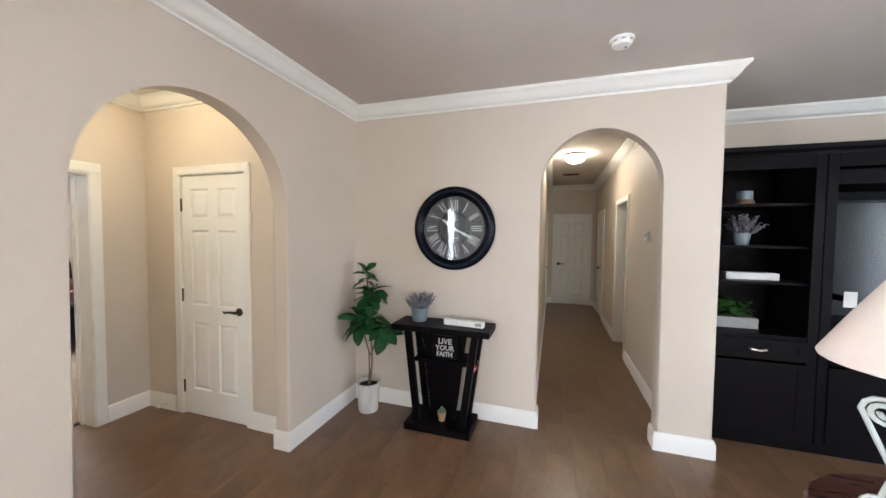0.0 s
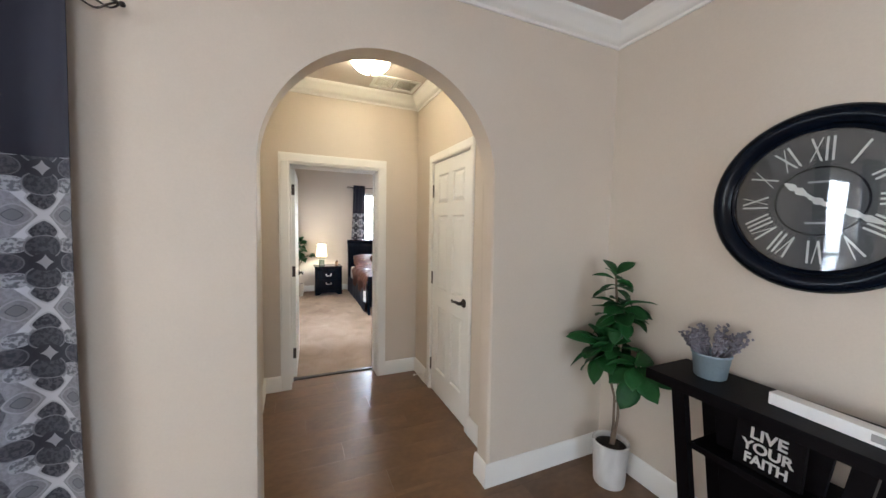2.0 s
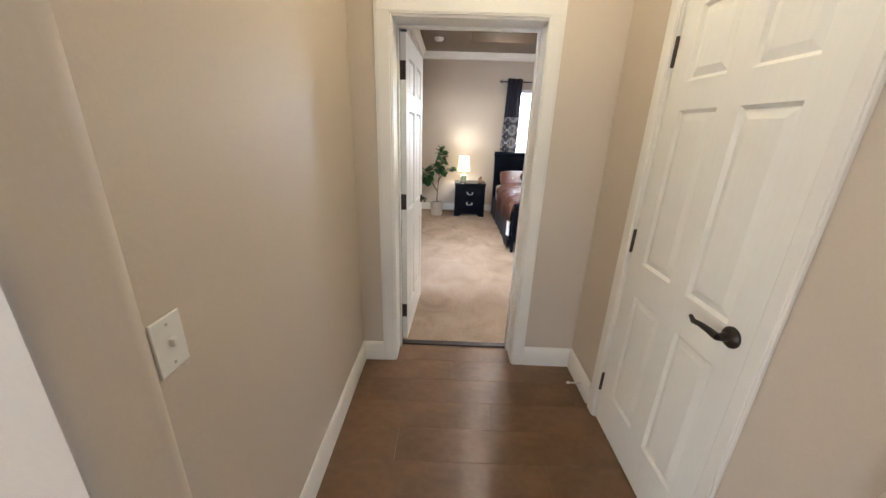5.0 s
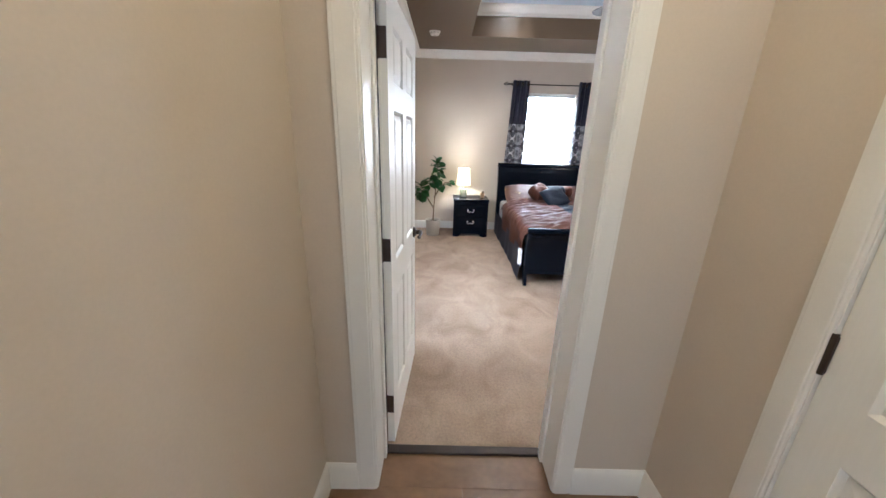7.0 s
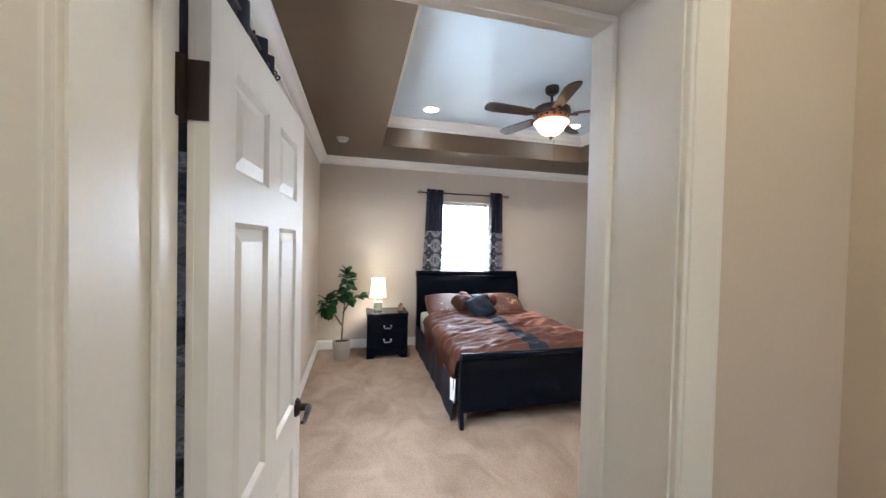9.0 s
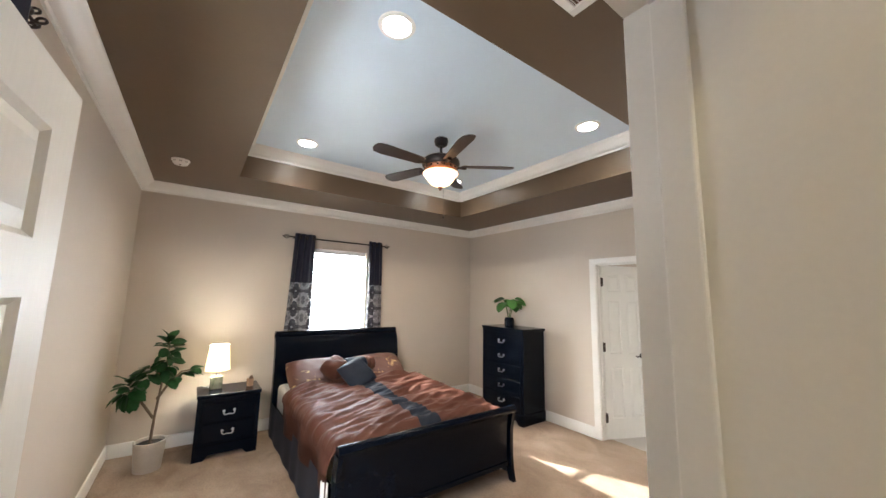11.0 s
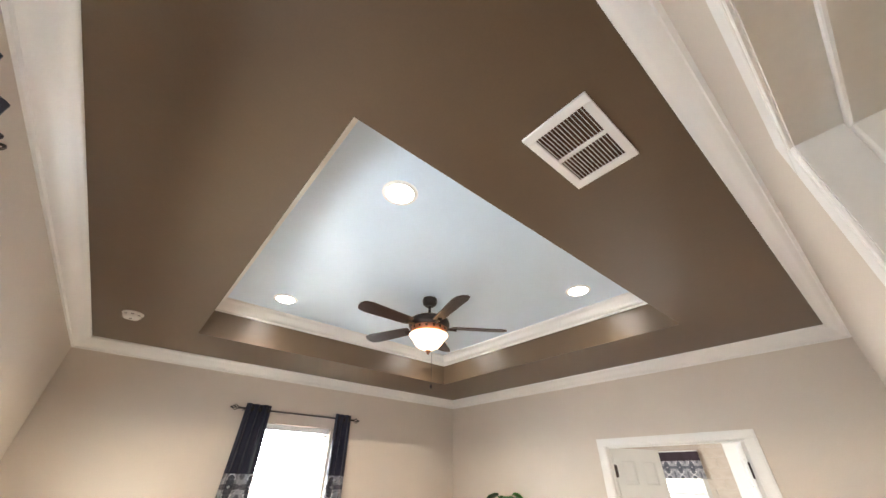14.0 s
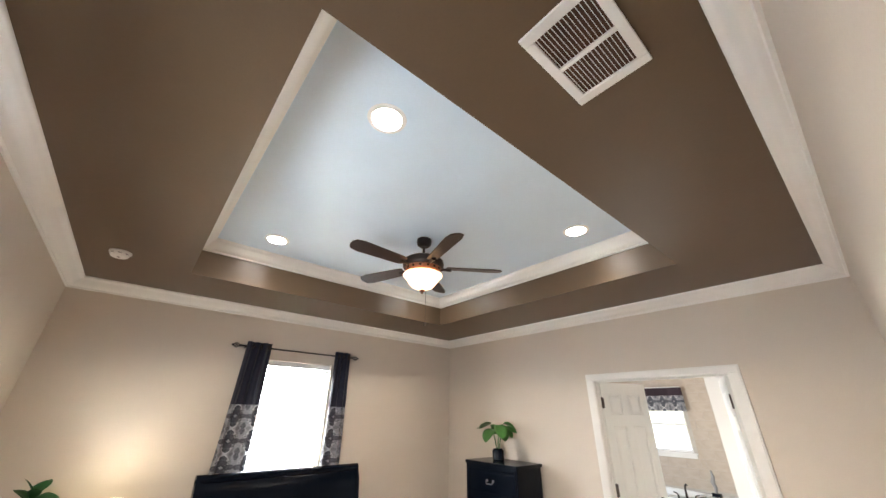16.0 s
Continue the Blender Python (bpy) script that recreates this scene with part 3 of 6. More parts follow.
M["bowl_amber"] = glowing("lit_amber_glass", (1.0, 0.62, 0.30), 0.62, 0.3, (0.70, 0.50, 0.30))
M["can_lit"] = glowing("lit_downlight_lens", (1.0, 0.93, 0.82), 12.4, 0.3)
M["cherry"] = material("dark_cherry_wood", (0.060, 0.018, 0.012), 0.28, vary=0.25, scale=6, grain=0.2, stretch=(1, 6, 1), coat=0.2)
M["blade"] = material("dark_walnut_blade", (0.024, 0.010, 0.007), 0.4, vary=0.25, scale=8, grain=0.2, stretch=(1, 5, 1))
M["copper"] = material("aged_copper_trim", (0.20, 0.085, 0.045), 0.4, metal=0.6, vary=0.2)
M["scroll"] = material("pale_verdigris_iron", (0.46, 0.47, 0.44), 0.45, vary=0.25, scale=20, metal=0.3)
M["mercury"] = two_tone("mercury_glass", (0.55, 0.55, 0.42), (0.22, 0.25, 0.16), 14, 0.15, 0.5, 0.15, (1, 1, 1), 0.05, 0.6)
M["screen"] = material("dark_screen", (0.004, 0.006, 0.009), 0.16, vary=0.05, grain=0.02, rvary=0.0, spec=0.3, bump=0.0)
M["tile"] = two_tone("beige_travertine", (0.56, 0.48, 0.39), (0.42, 0.34, 0.26), 3.5, 0.25, 0.5, 0.35, (1, 1, 2.5), 0.05)
M["grout"] = material("pale_grout", (0.5, 0.46, 0.4), 0.9)
M["tub"] = material("white_acrylic", (0.80, 0.79, 0.76), 0.15, vary=0.02, grain=0.01, bump=0.0)
M["stone"] = material("pale_stone_tile_floor", (0.50, 0.46, 0.42), 0.35, vary=0.1)
# dark brown that paints in the shade of the vents
M["slot"] = material("duct_shade_brown", (0.085, 0.040, 0.022), 0.9, vary=0.4, scale=12)
M["grey"] = material("grey_planter", (0.30, 0.29, 0.28), 0.8, vary=0.15)
M["wicker"] = material("brown_wicker", (0.16, 0.10, 0.06), 0.8, vary=0.3, grain=0.4, bump=0.6)
M["glass"] = bpy.data.materials.new("clear_glass")
M["glass"].use_nodes = True
for key, value in (("Base Color", (0.98, 1, 1, 1)), ("Roughness", 0.02), ("Transmission Weight", 1.0), ("IOR", 1.45)):
    M["glass"].node_tree.nodes["Principled BSDF"].inputs[key].default_value = value


structure("floor_carpet", box(-8.2, -3.575, 0.55, 5.28, -0.1, 0.012), M["carpet"], "beige cut-pile bedroom carpet", "carpet")


# ---- doors ----
def hinge(parent, x, z, side, edge=False):
    leaf = 0.022 if edge else 0.009
    bm = box(x - leaf, x + leaf, side - 0.004, side + 0.004, z - 0.05, z + 0.05, bevel=0.002)
    tube([(x, side, z - 0.055), (x, side, z + 0.055)], 0.007, 8, bm)
    if edge:
        block(bm, -0.003, 0.0005, 0.002, 0.036, z - 0.05, z + 0.05)
    return part("hinge", bm, M["hinge"], parent, "aged bronze hinge", True)


def lever(parent, x, z, y, way, out):
    """A lever handle with its rose. way: -1 points back to the hinge; out: the way that it stands off the door."""
    bm = lathe([(0.0, 0.0), (0.033, 0.0), (0.033, 0.006), (0.026, 0.014), (0.014, 0.018), (0.012, 0.045), (0.0, 0.045)], 20)
    bmesh.ops.rotate(bm, verts=bm.verts, cent=(0, 0, 0), matrix=Matrix.Rotation(radians(90 if out < 0 else -90), 3, "X"))
    bmesh.ops.translate(bm, verts=bm.verts, vec=(x, y, z))
    o = out * 0.045
    tube([(x, y + o, z), (x + way * 0.03, y + o * 1.1, z + 0.004), (x + way * 0.07, y + o * 1.1, z + 0.002), (x + way * 0.10, y + o * 1.05, z - 0.006), (x + way * 0.122, y + o, z + 0.004)],
         [0.012, 0.011, 0.009, 0.009, 0.006], 10, bm, 1.0)
    return part("handle", bm, M["bronze"], parent, "oil-rubbed bronze lever handle", True)


def slab(w, h, thick=0.035):
    """A six-panel door leaf: hinge edge at x = 0, faces at y = 0 and y = thick."""
    bm = bmesh.new()
    d = 0.011
    block(bm, 0.001, w - 0.001, d, thick - d, 0.001, h - 0.001)
    st, mid = 0.105 * w / 0.73, 0.10 * w / 0.73
    rails = [(0.0, 0.22), (0.80, 0.95), (1.585, 1.685), (h - 0.11, h)]
    cols = [(0.0, st), (w / 2 - mid / 2, w / 2 + mid / 2), (w - st, w)]
    for y0, y1 in ((0.0, d), (thick - d, thick)):
        for a, b in cols:
            block(bm, a, b, y0, y1, 0, h)
        for a, b in rails:
            block(bm, cols[0][1], cols[1][0], y0, y1, a, b)
            block(bm, cols[1][1], cols[2][0], y0, y1, a, b)
    for a, b in ((cols[0][1], cols[1][0]), (cols[1][1], cols[2][0])):
        for c, e in zip(rails, rails[1:]):
            z0, z1 = c[1], e[0]
            for base, top in ((d, 0.002), (thick - d, thick - 0.002)):
                v0 = [bm.verts.new((x, base, z)) for x, z in ((a + 0.012, z0 + 0.012), (b - 0.012, z0 + 0.012), (b - 0.012, z1 - 0.012), (a + 0.012, z1 - 0.012))]
                v1 = [bm.verts.new((x, top, z)) for x, z in ((a + 0.040, z0 + 0.040), (b - 0.040, z0 + 0.040), (b - 0.040, z1 - 0.040), (a + 0.040, z1 - 0.040))]
                bm.faces.new(v1)
                for i in range(4):
                    bm.faces.new((v0[i], v0[(i + 1) % 4], v1[(i + 1) % 4], v1[i]))
            # sloped moulding at the panel's edge
            for base, face in ((d, 0.0), (thick - d, thick)):
                o = [(a, z0), (b, z0), (b, z1), (a, z1)]
                q = [(a + 0.012, z0 + 0.012), (b - 0.012, z0 + 0.012), (b - 0.012, z1 - 0.012), (a + 0.012, z1 - 0.012)]
                vo = [bm.verts.new((x, face, z)) for x, z in o]
                vq = [bm.verts.new((x, base, z)) for x, z in q]
                for i in range(4):
                    bm.faces.new((vo[i], vo[(i + 1) % 4], vq[(i + 1) % 4], vq[i]))
    return bm


def door(name, label, w, h, m, knuckle, handles, hinges=True, edge=False):
    """handles: rows of (y of the face, way it stands out). knuckle: y of the hinge pins."""
    ob = tagged(thing(name, label, "door", m), kind="structure")
    part("slab", slab(w, h), M["doorpaint"], ob)
    if hinges:
        for z in (0.235, 1.03, 1.80):
            hinge(ob, -0.004, z, knuckle, edge)
    for y, out in handles:
        lever(ob, w - 0.07, 0.925, y, -1, out)
    return ob


# closet door, shut: its hinge edge is away from the living room
door("door_1", "closed white six-panel closet door", 0.694, 2.04, pose(-2.942, 2.094, 0.008), -0.005, [(0.0, -1)])
# bedroom door, standing open beside the doorway
door("door_2", "open white six-panel bedroom door", 0.765, 1.993, pose(-3.616, 0.922, 0.014, 0, 0, 177.2) @ pose(0, -0.035, 0), 0.040, [(0.0, -1), (0.035, 1)], True, True)
# bathroom double doors, both open into the bathroom
door("door_3", "open white six-panel bathroom door leaf", 0.585, 2.0, pose(-5.668, 5.225, 0.014, 0, 0, 66) @ pose(0, -0.0, 0), -0.004, [(0.0, -1)], True, True)
door("door_4", "open white six-panel bathroom door leaf beside its pair", 0.585, 2.0, pose(-4.517, 5.225, 0.014, 0, 0, 108) @ pose(0, 0.0, 0), 0.038, [(0.035, 1)])
# hallway doors
door("door_5", "closed white door at the end of the hallway", 0.70, 2.0, pose(0.84, 8.445, 0.006, 0, 0, 180), -0.004, [(0.035, 1)], False)
door("door_6", "closed white door in the hallway wall", 0.72, 2.01, pose(1.03, 7.02, 0.006, 0, 0, 90), -0.004, [(0.035, 1)], False)
door("door_7", "closed white hallway door", 0.72, 2.01, pose(-0.095, 7.94, 0.006, 0, 0, -90), -0.004, [(0.035, 1)], False)
bm = box(-3.585, -3.545, 1.6855, 1.6885, 0.90, 0.99, bevel=0.001)
tagged(link("strike_plate", bm, M["bronze"]), "dark bronze strike plate on the door jamb", "strike plate")
ds = thing("door_stop", "small white spring door stop on the baseboard", "door stop", pose(-3.14, 2.074, 0.06))
part("spring", tube([(0.0, 0, 0), (0.0, -0.07, 0.0)], 0.005, 8), M["silver"], ds)
part("tip", tube([(0.0, -0.07, 0), (0.0, -0.085, 0.0)], 0.008, 10), M["plastic"], ds, "white rubber tip")


# ---- windows ----
def window(name, axis, plane, depth, u0, u1, z0, z1, label, bars=(1, 2), sill=True, out=1):
    """A white sash window in an opening. plane: the room's face of the wall; out: the side of the room."""
    ob = tagged(thing(name, label, "window"), kind="structure")

    def put(bm, ua, ub, wa, wb, za, zb, bevel=0.0):
        lo, hi = sorted((wa, wb))
        block(bm, *((lo, hi, ua, ub) if axis == "x" else (ua, ub, lo, hi)), za, zb, bevel=bevel)

    mid = plane - out * depth * 0.65
    bm = bmesh.new()
    f = 0.035
    for ua, ub, za, zb in ((u0, u0 + f, z0, z1), (u1 - f, u1, z0, z1), (u0 + f, u1 - f, z0, z0 + f), (u0 + f, u1 - f, z1 - f, z1)):
        put(bm, ua, ub, mid - 0.025, mid + 0.025, za, zb)
    part("window_frame", bm, M["plastic"], ob)
    bm = bmesh.new()
    nu, nz = bars
    for i in range(1, nu):
        u = u0 + (u1 - u0) * i / nu
        put(bm, u - 0.012, u + 0.012, mid - 0.015, mid + 0.015, z0 + f, z1 - f)
    for i in range(1, nz):
        z = z0 + (z1 - z0) * i / nz
        put(bm, u0 + f, u1 - f, mid - 0.018, mid + 0.018, z - 0.018, z + 0.018)
    if nu > 1 or nz > 1:
        part("meeting_rail", bm, M["plastic"], ob)
    else:
        bm.free()
    for i in range(nu):
        for j in range(nz):
            bm = bmesh.new()
            ua, ub = u0 + f + (u1 - u0 - 2 * f) * i / nu, u0 + f + (u1 - u0 - 2 * f) * (i + 1) / nu
            za, zb = z0 + f + (z1 - z0 - 2 * f) * j / nz, z0 + f + (z1 - z0 - 2 * f) * (j + 1) / nz
            put(bm, ua, ub, mid - 0.003, mid + 0.003, za, zb)
            part("pane", bm, M["glass"], ob).visible_shadow = False
    if sill:
        bm = bmesh.new()
        put(bm, u0 - 0.06, u1 + 0.06, plane - out * 0.09, plane + out * 0.03, z0 - 0.025, z0 - 0.002, 0.004)
        put(bm, u0 - 0.04, u1 + 0.04, plane + out * 0.001, plane + out * 0.013, z0 - 0.085, z0 - 0.026)
        part("window_sill", bm, M["trim"], ob, "white window sill")
    return ob


window("window_1", "x", XA, 0.125, -0.95, 0.05, 0.45, 2.10, "white living room window between dark patterned curtains")
window("window_2", "x", XA, 0.125, -2.25, -1.65, 1.46, 1.90, "small window of four panes", (2, 2), False)
window("window_3", "x", BK, 0.15, 2.40, 3.20, 0.80, 2.20, "bright white bedroom window above the bed")
window("window_4", "y", BL, 0.12, -4.75, -4.05, 0.80, 2.15, "white bedroom side window behind the open door")
window("window_7", "x", 4.6, 0.12, 0.0, 1.8, 0.5, 2.2, "wide living room side window", (2, 1), True, -1)
window("window_5", "y", -4.5, 0.12, 0.7, 3.7, 0.35, 2.35, "wide living room rear window", (3, 1))
bl = thing("window_blind", "white slatted blind, its slats open", "blind")
part("headrail", box(-8.105, -8.065, 2.415, 3.185, 2.14, 2.195, bevel=0.004), M["plastic"], bl)
bm = bmesh.new()
for i in range(30):
    z = 2.12 - i * 0.043
    a, b = (-8.100, z + 0.0102), (-8.062, z - 0.0102)
    v = [bm.verts.new((x, y, zz)) for y in (2.42, 3.18) for x, zz in (a, b, (b[0], b[1] - 0.002), (a[0], a[1] - 0.002))]
    for q in ((0, 1, 5, 4), (1, 2, 6, 5), (2, 3, 7, 6), (3, 0, 4, 7), (0, 1, 2, 3), (4, 5, 6, 7)):
        bm.faces.new([v[k] for k in q])
slats = part("slats", bm, M["plastic"], bl)


# ---- curtains ----
def cloth(name, mat, parent, axis, plane, u0, u1, z0, z1, folds, depth, flare=0.0, label="", phase=0.0, lean=0.0, nz=14, print_shift=0.0):
    """A hanging length of folded cloth, 3 mm thick, that widens by flare towards the hem and drifts by lean."""
    bm = bmesh.new()
    lay = bm.loops.layers.uv.new("UVMap")
    nu = max(20, folds * 10)
    grid = []
    rnd = random.Random(int(abs(u0) * 1000) + folds)
    wob = [rnd.uniform(0.75, 1.25) for _ in range(folds + 2)]
    full = 1.2
    for side in (0, 1):
        rows = []
        for j in range(nz + 1):
            z = z1 + (z0 - z1) * j / nz
            k = (2.35 - z) / 2.0
            row = []
            for i in range(nu + 1):
                f = i / nu
                a = f * folds * 2 * math.pi + phase
                amp = depth * wob[int(f * folds)] * (0.8 + 0.25 * k)
                w = plane + amp * math.sin(a) + 0.010 * math.sin(a * 0.5 + 3 * k) + 0.003 * side
                u = u0 + (u1 - u0) * f + (f - 0.5) * flare * k + lean * k + 0.006 * math.sin(5 * k + a * 0.3)
                row.append((bm.verts.new((w, u, z) if axis == "x" else (u, w, z)), (f * (u1 - u0) * full + print_shift, z)))
            rows.append(row)
        grid.append(rows)

    def quad(vs):
        fc = bm.faces.new([v for v, _ in vs])
        for lp, (_, c) in zip(fc.loops, vs):
            lp[lay].uv = c

    for rows in grid:
        for r0, r1 in zip(rows, rows[1:]):
            for i in range(nu):
                quad((r0[i], r0[i + 1], r1[i + 1], r1[i]))
    a, b = grid
    for i in range(nu):
        quad((a[0][i], a[0][i + 1], b[0][i + 1], b[0][i]))
        quad((a[-1][i], a[-1][i + 1], b[-1][i + 1], b[-1][i]))
    for j in range(nz):
        quad((a[j][0], a[j + 1][0], b[j + 1][0], b[j][0]))
        quad((a[j][-1], a[j + 1][-1], b[j + 1][-1], b[j][-1]))
    return part(name, bm, mat, parent, label, True)


def curtain(label, axis, plane, u0, u1, top, split, hem, folds, depth, flare, group, lean=0.0, phase=0.0, print_shift=0.0, lower="damask"):
    ob = thing("curtain", label, "curtain", group=group)
    cloth("upper_cloth", M["night"], ob, axis, plane, u0, u1, split, top, folds, depth, flare, "plain dark navy cloth", phase, lean)
    cloth("lower_cloth", M[lower], ob, axis, plane, u0, u1, hem, split, folds, depth, flare, "black and white damask cloth", phase, lean, 14, print_shift)
    for i in range(folds * 2):
        u = u0 + (u1 - u0) * (i + 0.5) / (folds * 2)
        bm = bmesh.new()
        pts = [(0.028 * math.cos(t * math.pi / 8), 0.028 * math.sin(t * math.pi / 8)) for t in range(17)]
        tube([(plane + 0.002, u + p * 0.35, top - 0.045 + q) if axis == "x" else (u + p * 0.35, plane + 0.002, top - 0.045 + q) for p, q in pts], 0.005, 6, bm)
        part("grommet", bm, M["bronze"], ob)
    return ob


def curtain_rod(axis, plane, u0, u1, z, wall, label, cage=0.12):
    """A thin dark rod with a twisted cage finial at each end and two brackets."""
    ob = thing("curtain_rod", label, "curtain rod")
    at = (lambda u, w, zz: (w, u, zz)) if axis == "x" else (lambda u, w, zz: (u, w, zz))
    part("rod", tube([at(u0, plane, z), at(u1, plane, z)], 0.009, 10), M["bronze"], ob, smooth=True)
    for end, way in ((u0, -1), (u1, 1)):
        bm = bmesh.new()
        for k in range(4):
            pts = []
            for i in range(13):
                f = i / 12
                a = k * math.pi / 2 + f * math.pi * 0.9
                r = 0.024 * math.sin(math.pi * f) ** 0.8 + 0.002
                pts.append(at(end + way * (0.012 + cage * f), plane + r * math.cos(a), z + r * math.sin(a)))
            tube(pts, 0.0035, 6, bm)
        bmesh.ops.create_icosphere(bm, subdivisions=2, radius=0.010, matrix=Matrix.Translation(at(end + way * (cage + 0.02), plane, z)))
        bmesh.ops.create_icosphere(bm, subdivisions=2, radius=0.012, matrix=Matrix.Translation(at(end + way * 0.006, plane, z)))
        part("finial", bm, M["bronze"], ob, "twisted wire cage finial", True)
        u = end - way * 0.05
        bm = tube([at(u, wall, z - 0.01), at(u, plane, z - 0.012), at(u, plane, z)], 0.006, 8)
        part("bracket", bm, M["bronze"], ob)
    return ob


curtain_rod("x", -1.635, -1.15, 0.275, 2.235, XA, "dark metal curtain rod with twisted cage finials")
curtain("dark navy curtain with damask lower part beside the living room window", "x", -1.648, 0.035, 0.270, 2.285, 1.71, 0.03, 1, 0.024, 0.01, "living room curtains", -0.02, 0.9, -0.045)
curtain("dark navy and damask curtain across the living room window", "x", -1.635, -1.12, -0.74, 2.285, 1.715, 0.03, 2, 0.024, 0.05, "living room curtains", 0.03)
curtain_rod("x", -7.96, 2.13, 3.42, 2.305, BK, "thin dark curtain rod above the bedroom window", 0.06)
curtain("dark navy curtain with damask lower part beside the bedroom window", "x", -7.955, 2.185, 2.44, 2.355, 1.735, 1.146, 3, 0.026, 0.07, "bedroom window curtains", -0.05, lower="damask_backlit")
curtain("narrow dark navy and damask curtain, drawn open beside the bedroom window", "x", -7.955, 3.185, 3.39, 2.355, 1.735, 1.146, 3, 0.026, 0.05, "bedroom window curtains", 0.015, lower="damask_backlit")
curtain_rod("y", 0.83, -4.58, -3.78, 2.28, BL, "dark curtain rod above the bedroom side window", 0.04)
curtain("dark navy and damask curtain hanging behind the open bedroom door", "y", 0.825, -4.22, -3.74, 2.325, 1.75, 0.05, 4, 0.026, 0.0, "side window curtains")
curtain("dark navy and damask curtain beside the bedroom side window", "y", 0.825, -4.55, -4.34, 2.325, 1.75, 0.05, 3, 0.026, 0.0, "side window curtains")


# ---- plants ----
def leaf_mesh(name, length, width, mat, curl=0.25, fold=0.18, heart=False):
    """A leaf that starts at the origin and lies along +x, with a folded midrib and a drooping tip."""
    bm = bmesh.new()
    n = 7
    rows = []
    for i in range(n + 1):
        f = i / n
        w = width * (math.sin(math.pi * f ** 1.25) ** 0.75 if not heart else math.sin(math.pi * min(1, f * 0.9 + 0.1)) ** 0.6) * 0.5
        x = length * f
        z = -curl * length * f * f
        if w < 1e-4:
            rows.append([bm.verts.new((x, 0, z))])
        else:
            wave = 0.015 * length * math.sin(7 * f)
            rows.append([bm.verts.new((x, -w, z + fold * w + wave)), bm.verts.new((x, -w * 0.5, z + fold * w * 0.35)), bm.verts.new((x, 0, z)),
                         bm.verts.new((x, w * 0.5, z + fold * w * 0.35)), bm.verts.new((x, w, z + fold * w - wave))])
    for a, b in zip(rows, rows[1:]):
        if len(a) == 5 and len(b) == 5:
            for k in range(4):
                bm.faces.new((a[k], a[k + 1], b[k + 1], b[k]))
        elif len(a) == 1:
            for k in range(4):
                bm.faces.new((a[0], b[k + 1], b[k]))
        elif len(b) == 1:
            for k in range(4):
                bm.faces.new((a[k], a[k + 1], b[0]))
    top = list(bm.faces)
    ext = bmesh.ops.extrude_face_region(bm, geom=top)
    bmesh.ops.translate(bm, verts=[v for v in ext["geom"] if isinstance(v, bmesh.types.BMVert)], vec=(0, 0, 0.0012))
    bmesh.ops.recalc_face_normals(bm, faces=bm.faces)
    me = bpy.data.meshes.new(name)
    bm.to_mesh(me)
    bm.free()
    me.materials.append(mat)
    for p in me.polygons:
        p.use_smooth = True
    return me


def put_leaf(me, parent, at, yaw, lift, size, roll=0.0, name="leaf"):
    ob = new(name, me)
    ob.matrix_basis = Matrix.Translation(at) @ Matrix.Rotation(yaw, 4, "Z") @ Matrix.Rotation(-lift, 4, "Y") @ Matrix.Rotation(roll, 4, "X") @ Matrix.Scale(size, 4)
    ob.parent = parent
    return ob


def whorl(me, parent, at, n, lift0, lift1, s0, s1, rnd, start=0.0, spread=0.05):
    for i in range(n):
        yaw = start + i * 2.4 + rnd.uniform(-0.25, 0.25)
        f = i / max(1, n - 1)
        put_leaf(me, parent, Vector(at) + Vector((0, 0, -spread * (1 - f))), yaw, lift0 + (lift1 - lift0) * f + rnd.uniform(-0.35, 0.35), rnd.uniform(s0, s1), rnd.uniform(-0.75, 0.75))


def planter(parent, r0, r1, h, mat, label):
    part("pot", lathe([(0, 0.0), (r0 * 0.96, 0.0), (r0, 0.008), (r1, h - 0.012), (r1 + 0.002, h), (r1 - 0.006, h + 0.002), (r1 - 0.012, h - 0.004), (r1 - 0.013, h - 0.06), (0, h - 0.06)], 32), mat, parent, label, True)
    part("soil", lathe([(0, h - 0.022), (r1 * 0.5, h - 0.018), (r1 - 0.0135, h - 0.028), (r1 - 0.0135, h - 0.059), (0, h - 0.059)], 24), M["soil"], parent, "dark soil")


BIG_LEAF = leaf_mesh("leaf", 0.185, 0.112, M["leaf"], 0.36, 0.22)
tree = thing("potted_tree", "artificial rubber tree with broad green leaves in a mottled cement pot", "plant", pose(-1.465, 2.655, 0.0))
planter(tree, 0.086, 0.100, 0.255, M["cement"], "mottled grey-white cement pot")
rnd = random.Random(4)
STEMS = [[(0.0, 0, 0.22), (0.012, 0, 0.36), (0.0, 0.01, 0.52), (-0.03, -0.02, 0.68), (-0.05, -0.05, 0.82)],
         [(0.008, 0.01, 0.22), (0.03, 0.01, 0.42), (0.03, 0.0, 0.62), (0.04, -0.01, 0.84), (0.055, -0.02, 1.00), (0.06, -0.02, 1.06)],
         [(0.035, 0.0, 0.68), (0.02, 0.0, 0.87), (0.0, -0.01, 1.07), (-0.005, -0.02, 1.20), (-0.01, -0.02, 1.25)],
         [(0.02, 0.005, 0.50), (0.06, 0.0, 0.60), (0.12, -0.02, 0.70), (0.155, -0.03, 0.77)]]
for s in STEMS:
    k = len(s)
    part("stem", tube(s, [0.0085 - 0.004 * i / k for i in range(k)], 8), M["bark"], tree, smooth=True)
